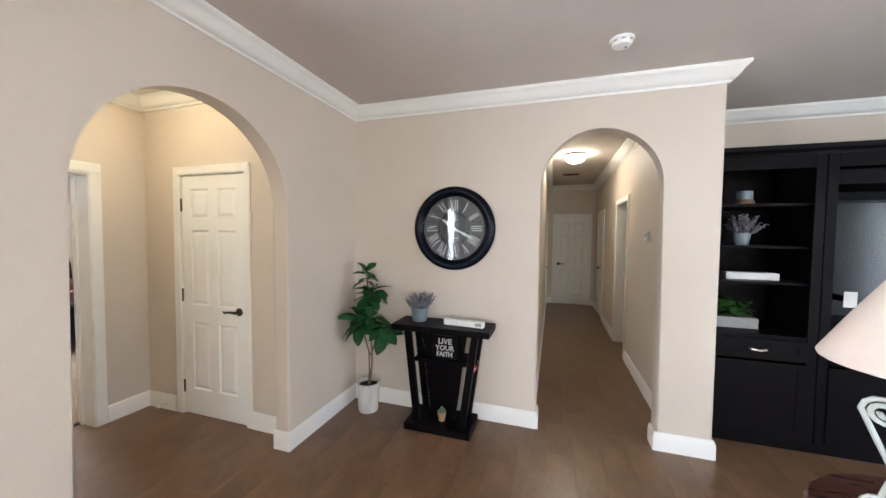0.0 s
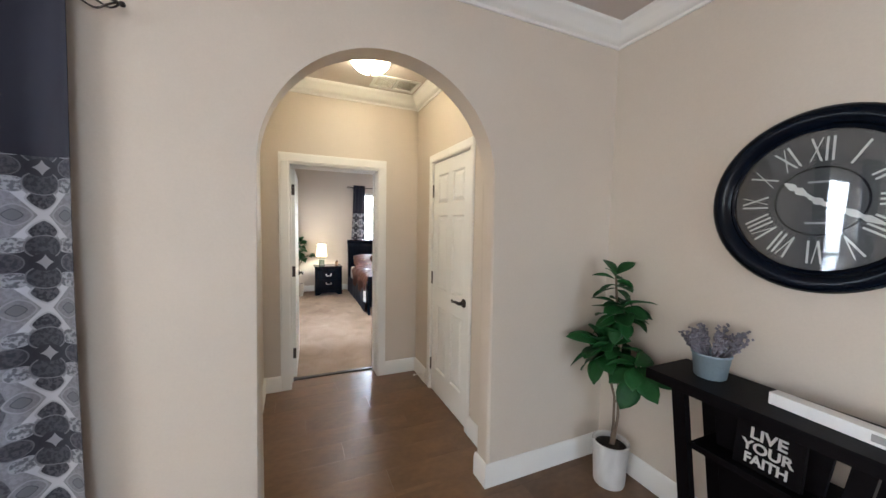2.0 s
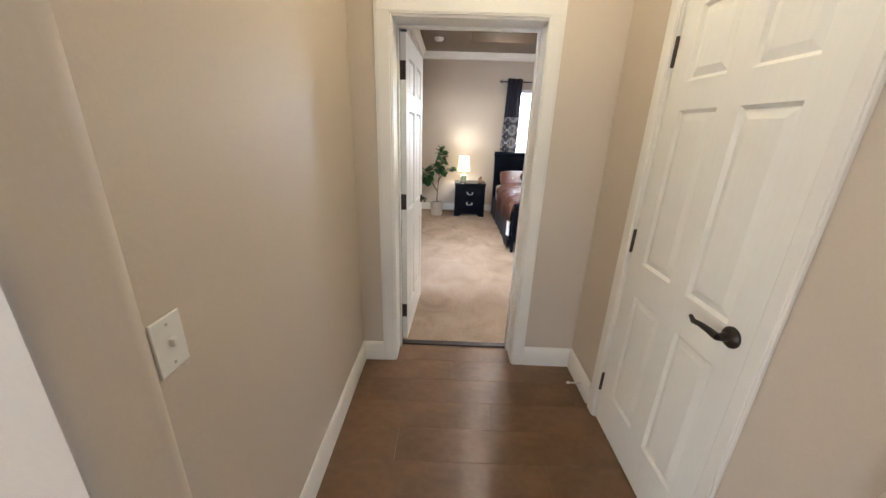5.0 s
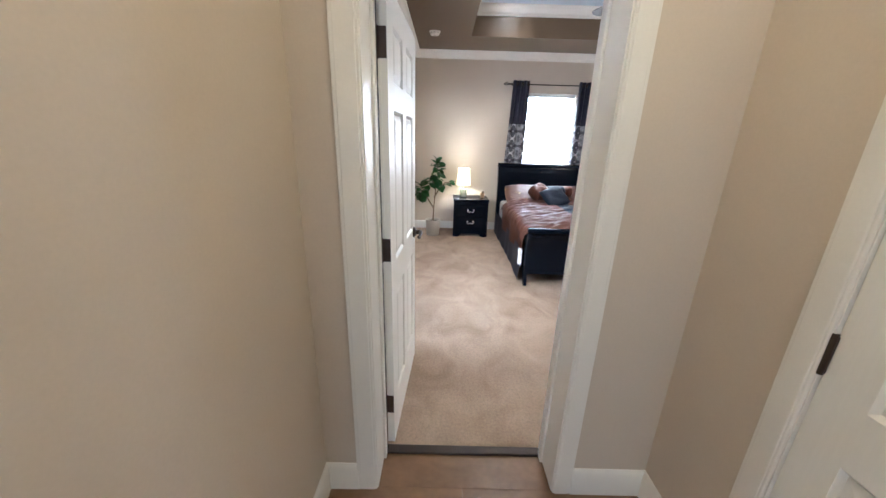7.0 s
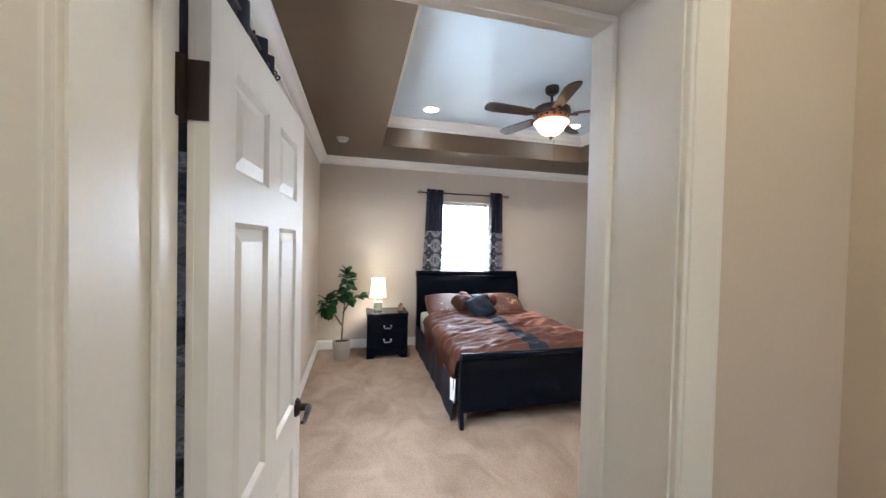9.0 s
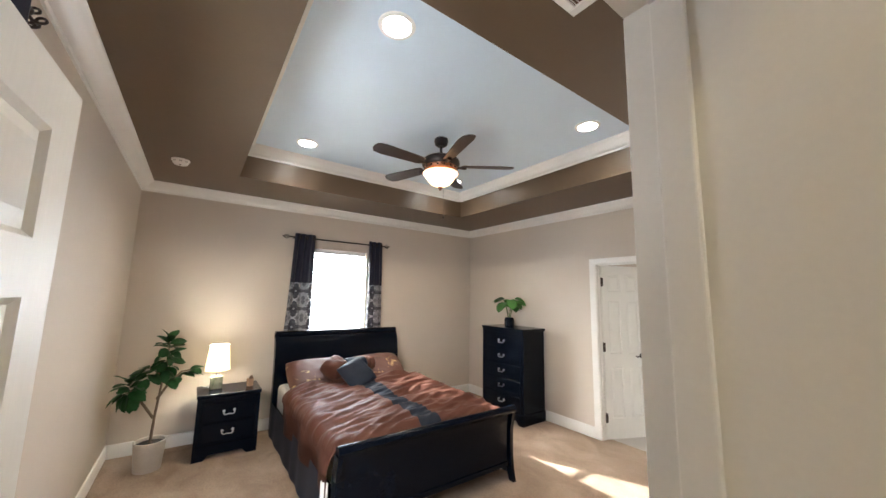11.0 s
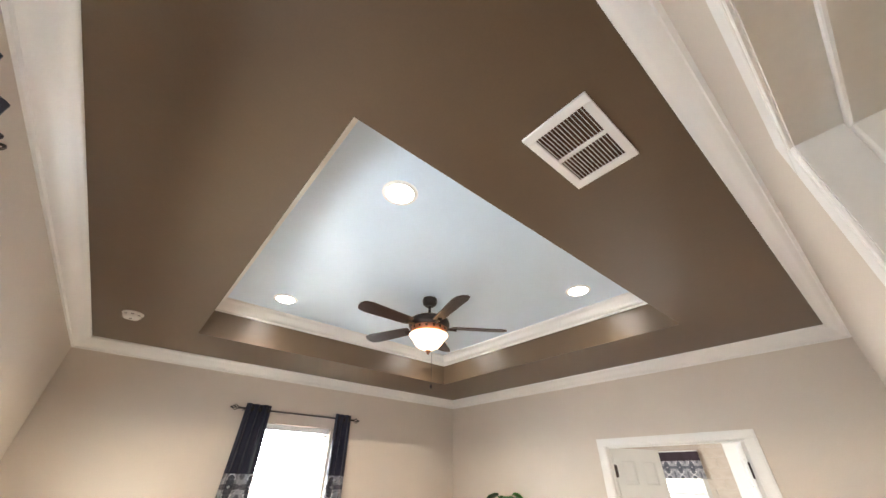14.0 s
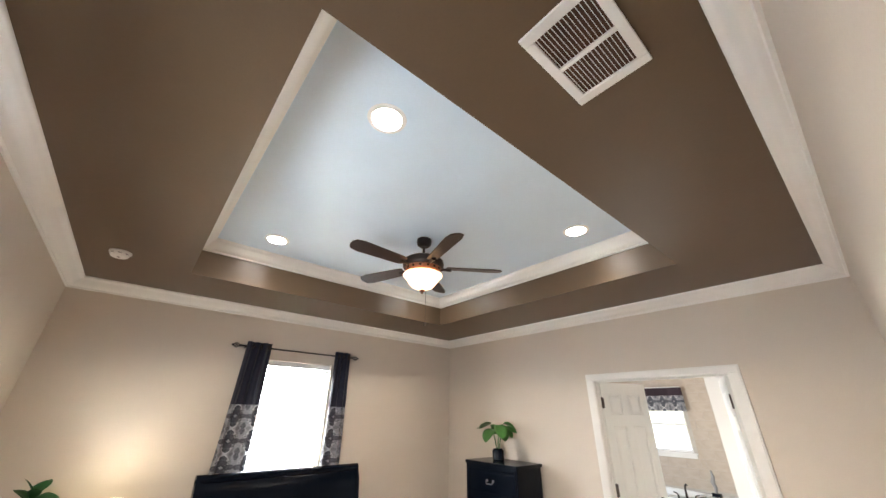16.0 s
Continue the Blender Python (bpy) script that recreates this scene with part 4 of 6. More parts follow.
# tiers of leaves: centre, number of leaves, droop and lift, sizes, spread
for at, n, low, high, small, large, spread in (
        ((-0.01, -0.02, 1.25), 7, 0.0, 0.9, 0.50, 0.70, 0.04), ((-0.005, -0.02, 1.19), 5, -0.2, 0.3, 0.6, 0.8, 0.03),
        ((0.06, -0.03, 1.09), 13, -0.25, 0.8, 0.65, 0.90, 0.05), ((0.045, -0.03, 1.04), 12, -0.5, 0.2, 0.75, 1.0, 0.05),
        ((-0.05, -0.05, 0.85), 14, -0.05, 0.85, 0.85, 1.10, 0.04), ((-0.045, -0.045, 0.81), 12, -0.4, 0.2, 0.95, 1.25, 0.04),
        ((0.05, -0.04, 0.84), 7, -0.4, 0.4, 0.75, 1.0, 0.04), ((0.155, -0.04, 0.78), 11, -0.9, 0.4, 0.75, 1.05, 0.05)):
    whorl(BIG_LEAF, tree, at, n, low, high, small, large, rnd, rnd.uniform(0, 6), spread)

# ---- console table and what stands on it ----
ct = thing("console_table", "espresso wood console table with slanted legs and one low shelf", "table")
part("tabletop", box(-1.165, -0.355, 2.495, 2.805, 0.795, 0.845, bevel=0.003), M["espresso"], ct)
part("base", box(-1.04, -0.495, 2.475, 2.805, 0.0, 0.052, bevel=0.003), M["espresso"], ct)
for xt, xb in ((-1.045, -0.955), (-0.475, -0.575)):
    for y in (2.545, 2.765):
        part("leg", outline([(xb - 0.028, 0.05), (xb + 0.028, 0.05), (xt + 0.028, 0.7955), (xt - 0.028, 0.7955)], y, y + 0.035, "y"), M["espresso"], ct)
part("shelf", box(-0.985, -0.545, 2.56, 2.80, 0.535, 0.565, bevel=0.002), M["espresso"], ct)
part("back_panel", outline([(-0.865, 0.05), (-0.655, 0.05), (-0.565, 0.7955), (-0.955, 0.7955)], 2.655, 2.675, "y"), M["espresso"], ct)

sign = thing("tabletop_sign", "black block sign with white capital letters on the console shelf", "sign", pose(-0.735, 2.605, 0.567, -6, 0, 0))
part("board", box(-0.105, 0.105, -0.012, 0.012, 0.0, 0.185, bevel=0.002), M["espresso"], sign, "black painted board")


def words(text, size, m, mat, parent, name="lettering", thick=0.0012, align="CENTER", bold=0.0):
    cu = bpy.data.curves.new(name, "FONT")
    cu.body, cu.size, cu.align_x, cu.extrude, cu.offset = text, size, align, thick, bold
    tmp = bpy.data.objects.new("text", cu)
    me = bpy.data.meshes.new_from_object(tmp)
    bpy.data.objects.remove(tmp)
    me.name = name
    me.materials.append(mat)
    ob = new(name, me)
    ob.matrix_basis = m
    ob.parent = parent
    return ob


for i, w in enumerate(("LIVE", "YOUR", "FAITH")):
    words(w, (0.060, 0.054, 0.054)[i], pose(0, -0.0135, 0.122 - i * 0.050, 90, 0, 0) @ Matrix.Diagonal(((1.05, 1.05, 0.93)[i], 1, 1, 1)), M["numeral"], sign, bold=0.0014)

lav = thing("lavender_pot", "dusty lavender sprigs in a blue-grey tin pot", "plant", pose(-0.985, 2.675, 0.846) @ Matrix.Scale(1.18, 4))
part("pot", lathe([(0, 0), (0.048, 0), (0.052, 0.004), (0.062, 0.086), (0.066, 0.090), (0.064, 0.096), (0.058, 0.092), (0.055, 0.07), (0, 0.07)], 28), M["tin"], lav, "blue-grey tin pot", True)
sprig = bmesh.new()
tube([(0, 0, 0), (0.004, 0, 0.05), (0.0, 0, 0.10)], 0.0022, 5, sprig)
for i in range(9):
    a = i * 2.4
    c = Vector((0.005 * math.cos(a), 0.005 * math.sin(a), 0.055 + i * 0.007))
    bmesh.ops.create_icosphere(sprig, subdivisions=1, radius=0.0075 - 0.0004 * i, matrix=Matrix.Translation(c))
sprig_me = bpy.data.meshes.new("sprig")
sprig.to_mesh(sprig_me)
sprig.free()
sprig_me.materials.append(M["lavender"])
rnd = random.Random(9)
for i in range(46):
    a, r = rnd.uniform(0, 6.28), 0.045 * math.sqrt(rnd.random())
    put_leaf(sprig_me, lav, (r * math.cos(a), r * math.sin(a), 0.075), a, 0, rnd.uniform(0.75, 1.25), 0, "sprig").matrix_basis @= pose(0, 0, 0, 0, rnd.uniform(5, 15) + 620 * r, 0)

bx = thing("long_box", "long white cardboard box with a small printed label", "box", pose(-0.585, 2.635, 0.846, 0, 0, -4))
part("carton", box(-0.165, 0.165, -0.028, 0.028, 0.0, 0.046, bevel=0.002), M["white"], bx)
part("label", box(0.10, 0.150, -0.0292, -0.028, 0.012, 0.036), M["grey"], bx, "small grey printed label")

cac = thing("cactus_pot", "small grey-green cactus in a terracotta pot", "plant", pose(-0.755, 2.605, 0.053))
part("pot", lathe([(0, 0), (0.024, 0), (0.036, 0.062), (0.037, 0.075), (0.033, 0.075), (0.032, 0.06), (0, 0.058)], 20), M["clay"], cac, "terracotta pot", True)
for x, y, z, r, h in ((0, 0, 0.055, 0.018, 0.060), (-0.017, 0.004, 0.055, 0.012, 0.038), (0.018, 0.002, 0.055, 0.013, 0.045), (0.004, -0.016, 0.055, 0.011, 0.03)):
    part("stem", lathe([(r * 0.8, z), (r, z + h * 0.4), (r * 0.8, z + h * 0.85), (r * 0.3, z + h), (0, z + h)], 10, None, (x, y)), M["cactus"], cac, "", True)

tag = thing("price_tag", "red paper price tag hanging from the console table", "tag", pose(-0.475, 2.60, 0.545, 0, 35, 8))
part("paper", box(-0.024, 0.024, -0.0008, 0.0008, -0.055, 0.0), M["red"], tag)
part("print", box(-0.013, 0.013, -0.0016, -0.0009, -0.04, -0.018), M["white"], tag, "white printed bars")
part("string", tube([(0, 0, 0.0), (0.0, 0.0, 0.02), (-0.01, 0.012, 0.045)], 0.001, 5), M["white"], tag)

# ---- wall clock ----
ck = thing("wall_clock", "large round black wall clock with silver Roman numerals under glass", "clock", pose(-0.731, YC - 0.001, 1.632, 90, 0, 0))
part("rim", lathe([(0.270, 0.0), (0.352, 0.0), (0.360, 0.012), (0.358, 0.030), (0.345, 0.046), (0.325, 0.052), (0.305, 0.048), (0.292, 0.034), (0.286, 0.028), (0.280, 0.030), (0.272, 0.024), (0.270, 0.014), (0.270, 0.0)], 72), M["black"], ck, "glossy black rounded rim", True)
part("dial", lathe([(0, 0.002), (0.271, 0.002), (0.271, 0.012), (0, 0.012)], 64), M["face"], ck, "charcoal dial")
part("inner_ring", lathe([(0.128, 0.0121), (0.1285, 0.0135), (0.135, 0.0135), (0.1355, 0.0121)], 64), M["espresso"], ck, "thin dark ring")
NUM = ["XII", "I", "II", "III", "IIII", "V", "VI", "VII", "VIII", "IX", "X", "XI"]
for h, txt in enumerate(NUM):
    bm = bmesh.new()
    ws = {"I": 0.018, "V": 0.036, "X": 0.040}
    total = sum(ws[c] for c in txt)
    u = -total / 2
    for c in txt:
        w = ws[c]
        strokes = {"I": [(0.5, 0.5, 0.0068)], "V": [(0.12, 0.5, 0.0068), (0.88, 0.5, 0.003)], "X": [(0.1, 0.9, 0.0068), (0.9, 0.1, 0.003)]}[c]
        for a, b, t in strokes:
            xa, xb = u + w * a, u + w * b
            lo, hi = (0.155, 0.245)
            v = [bm.verts.new((x, y, z)) for z in (0.0124, 0.0145) for x, y in ((xb - t / 2, lo), (xb + t / 2, lo), (xa + t / 2, hi), (xa - t / 2, hi))]
            for q in ((0, 1, 2, 3), (4, 5, 6, 7), (0, 1, 5, 4), (1, 2, 6, 5), (2, 3, 7, 6), (3, 0, 4, 7)):
                bm.faces.new([v[i] for i in q])
        u += w
    part("numeral", bm, M["numeral"], ck, "", False, pose(0, 0, 0, 0, 0, -30 * h))


def clock_hand(length, width, angle, z):
    pts = [(-0.006, -0.03), (0.006, -0.03), (0.006, length * 0.35), (width, length * 0.55), (width * 0.45, length * 0.66), (width * 0.9, length * 0.75), (0.003, length), (-0.003, length), (-width * 0.9, length * 0.75), (-width * 0.45, length * 0.66), (-width, length * 0.55), (-0.006, length * 0.35)]
    part("pointer", outline(pts, z, z + 0.002, "z"), M["numeral"], ck, "ornate silver pointer", False, pose(0, 0, 0, 0, 0, -angle))


clock_hand(0.13, 0.016, 307, 0.016)
clock_hand(0.20, 0.014, 117, 0.0185)
part("hub", lathe([(0, 0.0121), (0.014, 0.0121), (0.014, 0.022), (0.006, 0.024), (0, 0.024)], 20), M["numeral"], ck, "", True)
for y in (0.075, -0.085):
    part("maker_mark", box(-0.035, 0.035, y - 0.004, y + 0.004, 0.0121, 0.0128), M["grey"], ck, "faint printed bar")
part("glass", lathe([(0, 0.0262), (0.2715, 0.0262), (0.2715, 0.0285), (0, 0.0285)], 64), M["glass"], ck, "clear glass").visible_shadow = False


# ---- small fixtures ----
def smoke_detector(at, label):
    ob = thing("smoke_detector", label, "smoke detector", Matrix.Translation(at), "smoke detectors")
    part("base", lathe([(0, 0), (0.068, 0), (0.068, -0.010), (0.060, -0.014), (0, -0.014)], 28), M["plastic"], ob, smooth=True)
    part("cover", lathe([(0.058, -0.0141), (0.058, -0.026), (0.048, -0.040), (0.020, -0.046), (0, -0.046)], 28), M["plastic"], ob, smooth=True)
    for k in range(8):
        a = k * math.pi / 4
        part("slot", box(-0.010, 0.010, -0.003, 0.003, -0.003, 0.003), M["grey"], ob, "", False, pose(0.0572 * math.cos(a), 0.0572 * math.sin(a), -0.021, 0, 0, math.degrees(a) + 90))
    part("button", lathe([(0, -0.0455), (0.009, -0.0455), (0.009, -0.049), (0, -0.049)], 16, None, (0.02, 0)), M["grey"], ob)
    return ob


smoke_detector((0.445, 2.27, H), "round white smoke detector on the living room ceiling")
smoke_detector((-7.07, 1.015, H), "round white smoke detector on the brown ceiling")


def flush_light(at, mat, label):
    ob = thing("ceiling_light", label, "ceiling light", Matrix.Translation(at))
    part("pan", lathe([(0, 0), (0.150, 0), (0.156, -0.010), (0.152, -0.024), (0, -0.024)], 36), M["hinge"], ob, "dark metal rim", True)
    part("bowl", lathe([(0.146, -0.0245), (0.146, -0.034), (0.134, -0.066), (0.100, -0.100), (0.048, -0.120), (0, -0.124)], 36), mat, ob, "lit frosted glass bowl", True)
    part("finial", lathe([(0, -0.1235), (0.010, -0.125), (0.012, -0.133), (0.004, -0.143), (0, -0.145)], 12), M["bronze"], ob, "", True)
    return ob


flush_light((-2.69, 1.47, H), M["bowl_lit"], "lit flush ceiling light with a frosted glass bowl in the vestibule")
flush_light((0.36, 5.25, H), M["bowl_hall"], "lit flush ceiling light in the hallway")
rg = thing("return_grille", "white louvred grille in the vestibule ceiling", "vent", pose(-3.10, 1.77, H))
for x0, x1, y0, y1 in ((-0.13, 0.13, -0.20, -0.17), (-0.13, 0.13, 0.17, 0.20), (-0.13, -0.10, -0.17, 0.17), (0.10, 0.13, -0.17, 0.17), (-0.10, 0.10, -0.008, 0.008)):
    part("frame_bar", box(x0, x1, y0, y1, -0.012, 0.0, bevel=0.002), M["plastic"], rg)
for i in range(9):
    for y0, y1 in ((-0.17, -0.008), (0.008, 0.17)):
        part("slat", box(-0.011, 0.011, y0, y1, -0.0015, 0.0015), M["plastic"], rg, "", False, pose(-0.088 + i * 0.022, 0, -0.006, 0, 25, 0))
hv = thing("hall_vent", "small grey vent in the hallway ceiling", "vent", pose(0.38, 6.9, H))
part("frame", box(-0.15, 0.15, -0.09, 0.09, -0.01, 0, bevel=0.003), M["grey"], hv)
for i in range(5):
    part("slat", box(-0.13, 0.13, -0.008, 0.008, -0.014, -0.010), M["slot"], hv, "", False, pose(0, -0.06 + 0.03 * i, 0))


def switch(m, label):
    ob = thing("light_switch", label, "light switch", m)
    part("plate", box(-0.036, 0.036, -0.006, 0.0, -0.058, 0.058, bevel=0.002), M["plastic"], ob)
    part("toggle", box(-0.005, 0.005, -0.018, -0.006, -0.004, 0.012, bevel=0.002), M["plastic"], ob)
    for z in (-0.042, 0.042):
        part("screw", lathe([(0, 0), (0.003, 0), (0.003, 0.0012), (0, 0.0012)], 8), M["silver"], ob, "", False, pose(0, -0.006, z, 90, 0, 0))


switch(pose(-1.97, 0.691, 1.09, 0, 0, 180), "white toggle light switch on the vestibule wall")
th = thing("thermostat", "white wall thermostat in the hallway", "thermostat", pose(0.984, 3.85, 1.585, 0, 0, -90))
part("case", box(-0.06, 0.06, -0.025, 0.0, -0.045, 0.045, bevel=0.004), M["plastic"], th)
part("display", box(-0.035, 0.02, -0.0258, -0.025, -0.01, 0.03), M["grey"], th, "grey display")

# ---- built-in cabinet beyond the clock wall ----
FY, BY = 3.12, 3.70


def bay(x0, x1, label):
    ob = thing("wall_cabinet", label, "cabinet", group="wall of built-in cabinets")
    part("side_panel", box(x0, x0 + 0.03, FY, BY, 0.09, 2.17), M["espresso"], ob)
    part("side_panel", box(x1 - 0.03, x1, FY, BY, 0.09, 2.17), M["espresso"], ob)
    part("back", box(x0 + 0.03, x1 - 0.03, BY - 0.02, BY, 0.09, 2.17), M["espresso"], ob)
    part("plinth", box(x0, x1, FY + 0.03, BY, 0.0, 0.09), M["espresso"], ob)
    part("stile", box(x0, x0 + 0.06, FY - 0.022, FY, 0.09, 2.17, bevel=0.003), M["espresso"], ob)
    part("stile", box(x1 - 0.06, x1, FY - 0.022, FY, 0.09, 2.17, bevel=0.003), M["espresso"], ob)
    part("top_rail", box(x0 + 0.06, x1 - 0.06, FY - 0.022, FY, 2.08, 2.17), M["espresso"], ob)
    part("counter", box(x0 + 0.03, x1 - 0.03, FY - 0.015, BY - 0.02, 0.83, 0.86), M["espresso"], ob)
    return ob


def cabinet_front(ob, x0, x1, z0, z1, pull):
    fr = part("drawer_front" if z1 - z0 < 0.25 else "cabinet_door", moulding([(0.0, FY - 0.02), (0.05, FY - 0.02), (0.05, FY - 0.03), (0.0, FY - 0.03)], [(x0, z0), (x1, z0), (x1, z1), (x0, z1)], True), M["espresso"], ob)
    fr.data.transform(Matrix(((1, 0, 0, 0), (0, 0, 1, 0), (0, 1, 0, 0), (0, 0, 0, 1))))
    part("panel", box(x0 + 0.045, x1 - 0.045, FY - 0.027, FY - 0.012, z0 + 0.045, z1 - 0.045, bevel=0.006), M["espresso"], ob)
    if pull:
        x, z = pull
        part("pull", tube([(x - 0.05, FY - 0.03, z), (x - 0.045, FY - 0.052, z), (x, FY - 0.058, z - 0.006), (x + 0.045, FY - 0.052, z), (x + 0.05, FY - 0.03, z)], 0.007, 8), M["silver"], ob, "curved silver pull", True)


left = bay(1.21, 1.90, "tall espresso cabinet with open shelves over a drawer and door")
for z in (1.25, 1.52, 1.835):
    part("shelf", box(1.24, 1.87, FY + 0.03, BY - 0.02, z - 0.02, z), M["espresso"], left)
cabinet_front(left, 1.27, 1.84, 0.68, 0.83, (1.55, 0.755))
cabinet_front(left, 1.27, 1.84, 0.11, 0.66, None)
mid = bay(1.905, 3.60, "wide espresso television cabinet with doors below")
part("bridge", box(1.935, 3.57, FY, BY - 0.02, 1.96, 2.06), M["espresso"], mid)
cabinet_front(mid, 1.965, 2.50, 0.11, 0.66, None)
cabinet_front(mid, 2.52, 3.03, 0.11, 0.66, None)
cabinet_front(mid, 1.965, 3.54, 0.68, 0.83, (2.3, 0.755))
right = bay(3.605, 4.30, "tall espresso cabinet at the far end of the wall")
for z in (1.25, 1.52, 1.835):
    part("shelf", box(3.635, 4.27, FY + 0.03, BY - 0.02, z - 0.02, z), M["espresso"], right)
cabinet_front(right, 3.665, 4.24, 0.11, 0.66, None)
cap = moulding([(0.0, 2.17), (0.0, 2.24), (-0.06, 2.24), (-0.05, 2.21), (-0.03, 2.19), (-0.022, 2.17)], [(1.20, FY), (4.32, FY)])
block(cap, 1.20, 4.32, FY, BY, 2.17, 2.238)
tagged(link("cabinet_cornice", cap, M["espresso"]), "espresso cornice along the top of the built-in cabinets", "cornice")
tv = thing("television", "large dark flat television in the built-in cabinet", "television", pose(2.77, 3.44, 0.90))
part("screen", box(-0.76, 0.76, -0.012, 0.0, 0.09, 0.95), M["screen"], tv, "glossy dark screen")
part("bezel", boxes([(-0.78, 0.78, -0.016, 0.03, 0.07, 0.0895), (-0.78, 0.78, -0.016, 0.03, 0.9505, 0.97), (-0.78, -0.7605, -0.016, 0.03, 0.0895, 0.9505), (0.7605, 0.78, -0.016, 0.03, 0.0895, 0.9505)]), M["black"], tv)
part("foot", box(-0.3, 0.3, -0.1, 0.12, -0.039, -0.025, bevel=0.004), M["black"], tv)
part("neck", box(-0.05, 0.05, 0.0, 0.03, -0.025, 0.1), M["black"], tv)
wp = thing("wall_plate", "white outlet plate in the television niche", "outlet", pose(2.06, 3.10, 1.155))
part("plate", box(-0.036, 0.036, -0.006, 0, -0.055, 0.055, bevel=0.002), M["numeral"], wp)
part("bracket", box(-0.02, 0.02, 0.0, 0.345, -0.02, 0.02), M["espresso"], wp, "dark bracket")
jar = thing("candle_jar", "pale candle jar on a round wooden stand", "jar", pose(1.53, 3.33, 1.836))
part("stand", lathe([(0, 0), (0.06, 0), (0.065, 0.02), (0.055, 0.045), (0, 0.045)], 20), M["wicker"], jar, "brown wooden stand", True)
part("jar", lathe([(0, 0.0455), (0.05, 0.0455), (0.052, 0.06), (0.052, 0.11), (0, 0.11)], 20), M["tin"], jar, "pale blue-grey jar", True)
p2 = thing("shelf_plant", "grey-green herb in a white pot on the cabinet shelf", "plant", pose(1.52, 3.33, 1.521))
part("pot", lathe([(0, 0), (0.045, 0), (0.062, 0.095), (0.055, 0.095), (0.05, 0.08), (0, 0.08)], 20), M["tin"], p2, "pale tin pot", True)
rnd = random.Random(5)
for i in range(40):
    a = rnd.uniform(0, 6.28)
    put_leaf(sprig_me, p2, (0.02 * math.cos(a), 0.02 * math.sin(a), 0.06), a, 0, rnd.uniform(1.0, 1.7), 0, "sprig").matrix_basis @= pose(0, 0, 0, 0, rnd.uniform(5, 55), 0)
bk = thing("shelf_box", "long cream box lying on the cabinet shelf", "box", pose(1.57, 3.30, 1.251))
part("carton", box(-0.17, 0.17, -0.05, 0.05, 0, 0.055, bevel=0.003), M["white"], bk)
p3 = thing("planter_box", "leafy green plants in a pale oblong planter", "plant", pose(1.47, 3.33, 0.861))
part("trough", box(-0.16, 0.16, -0.07, 0.07, 0, 0.085, bevel=0.006), M["grey"], p3, "pale grey trough")
SMALL_LEAF = leaf_mesh("leaf", 0.07, 0.035, M["leaf_bright"], 0.4)
for i in range(70):
    put_leaf(SMALL_LEAF, p3, (rnd.uniform(-0.13, 0.13), rnd.uniform(-0.05, 0.05), rnd.uniform(0.07, 0.20)), rnd.uniform(0, 6.28), rnd.uniform(-0.3, 1.1), rnd.uniform(0.7, 1.5), rnd.uniform(-0.5, 0.5))

# ---- end table and scroll lamp ----
et = thing("end_table", "round dark cherry wood end table", "table", pose(1.30, 1.35, 0))
part("tabletop", lathe([(0, 0.63), (0.355, 0.63), (0.372, 0.638), (0.375, 0.65), (0.365, 0.662), (0, 0.662)], 48), M["cherry"], et, smooth=True)
part("pedestal", lathe([(0, 0.04), (0.06, 0.05), (0.045, 0.12), (0.07, 0.25), (0.035, 0.40), (0.06, 0.58), (0.10, 0.63), (0, 0.63)], 24), M["cherry"], et, smooth=True)
for k in range(3):
    a = k * 2.094 + 0.4
    d = Vector((math.cos(a), math.sin(a), 0))
    part("leg", tube([d * 0.03 + Vector((0, 0, 0.16)), d * 0.14 + Vector((0, 0, 0.13)), d * 0.24 + Vector((0, 0, 0.05)), d * 0.30 + Vector((0, 0, 0.018))], [0.03, 0.026, 0.022, 0.018], 10), M["cherry"], et, smooth=True)
sl = thing("scroll_lamp", "table lamp of pale scrolled iron with a cream pleated shade", "lamp", pose(1.06, 1.23, 0.663, 0, 0, -40))
part("foot", lathe([(0, 0), (0.085, 0), (0.085, 0.012), (0.04, 0.03), (0, 0.03)], 24), M["scroll"], sl, smooth=True)
part("column", lathe([(0.012, 0.03), (0.02, 0.10), (0.045, 0.22), (0.05, 0.32), (0.03, 0.42), (0.012, 0.48), (0.010, 0.60), (0, 0.60)], 20), M["mercury"], sl, "mottled grey-green column", True)
for sx in (-1, 1):
    pts = []
    for i in range(25):
        a = 4.0 * math.pi * (1 - i / 24)
        r = 0.008 + 0.036 * i / 24
        pts.append((sx * (0.078 + r * math.cos(a)), 0, 0.415 + r * math.sin(a)))
    pts += [(sx * 0.088, 0, 0.33), (sx * 0.055, 0, 0.25), (sx * 0.075, 0, 0.17)]
    for i in range(19):
        a = math.pi / 2 - 3.0 * math.pi * i / 18
        r = 0.042 - 0.032 * i / 18
        pts.append((sx * (0.075 + r * math.cos(a)), 0, 0.125 + r * math.sin(a)))
    part("scroll_arm", tube(pts, 0.0075, 8), M["scroll"], sl, "pale scrolled iron", True)
part("shade", lathe([(0.212, 0.570), (0.216, 0.567), (0.219, 0.575), (0.150, 0.700), (0.085, 0.810), (0.080, 0.810), (0.145, 0.698), (0.212, 0.572)], 48), M["shade"], sl, "cream cloth shade", True)
part("harp", tube([(-0.03, 0, 0.575), (-0.05, 0, 0.67), (0, 0, 0.805), (0.05, 0, 0.67), (0.03, 0, 0.575)], 0.003, 6), M["silver"], sl)


# ---- bed ----
def extruded(profile, y0, y1):
    return outline(profile, y0, y1, "y")


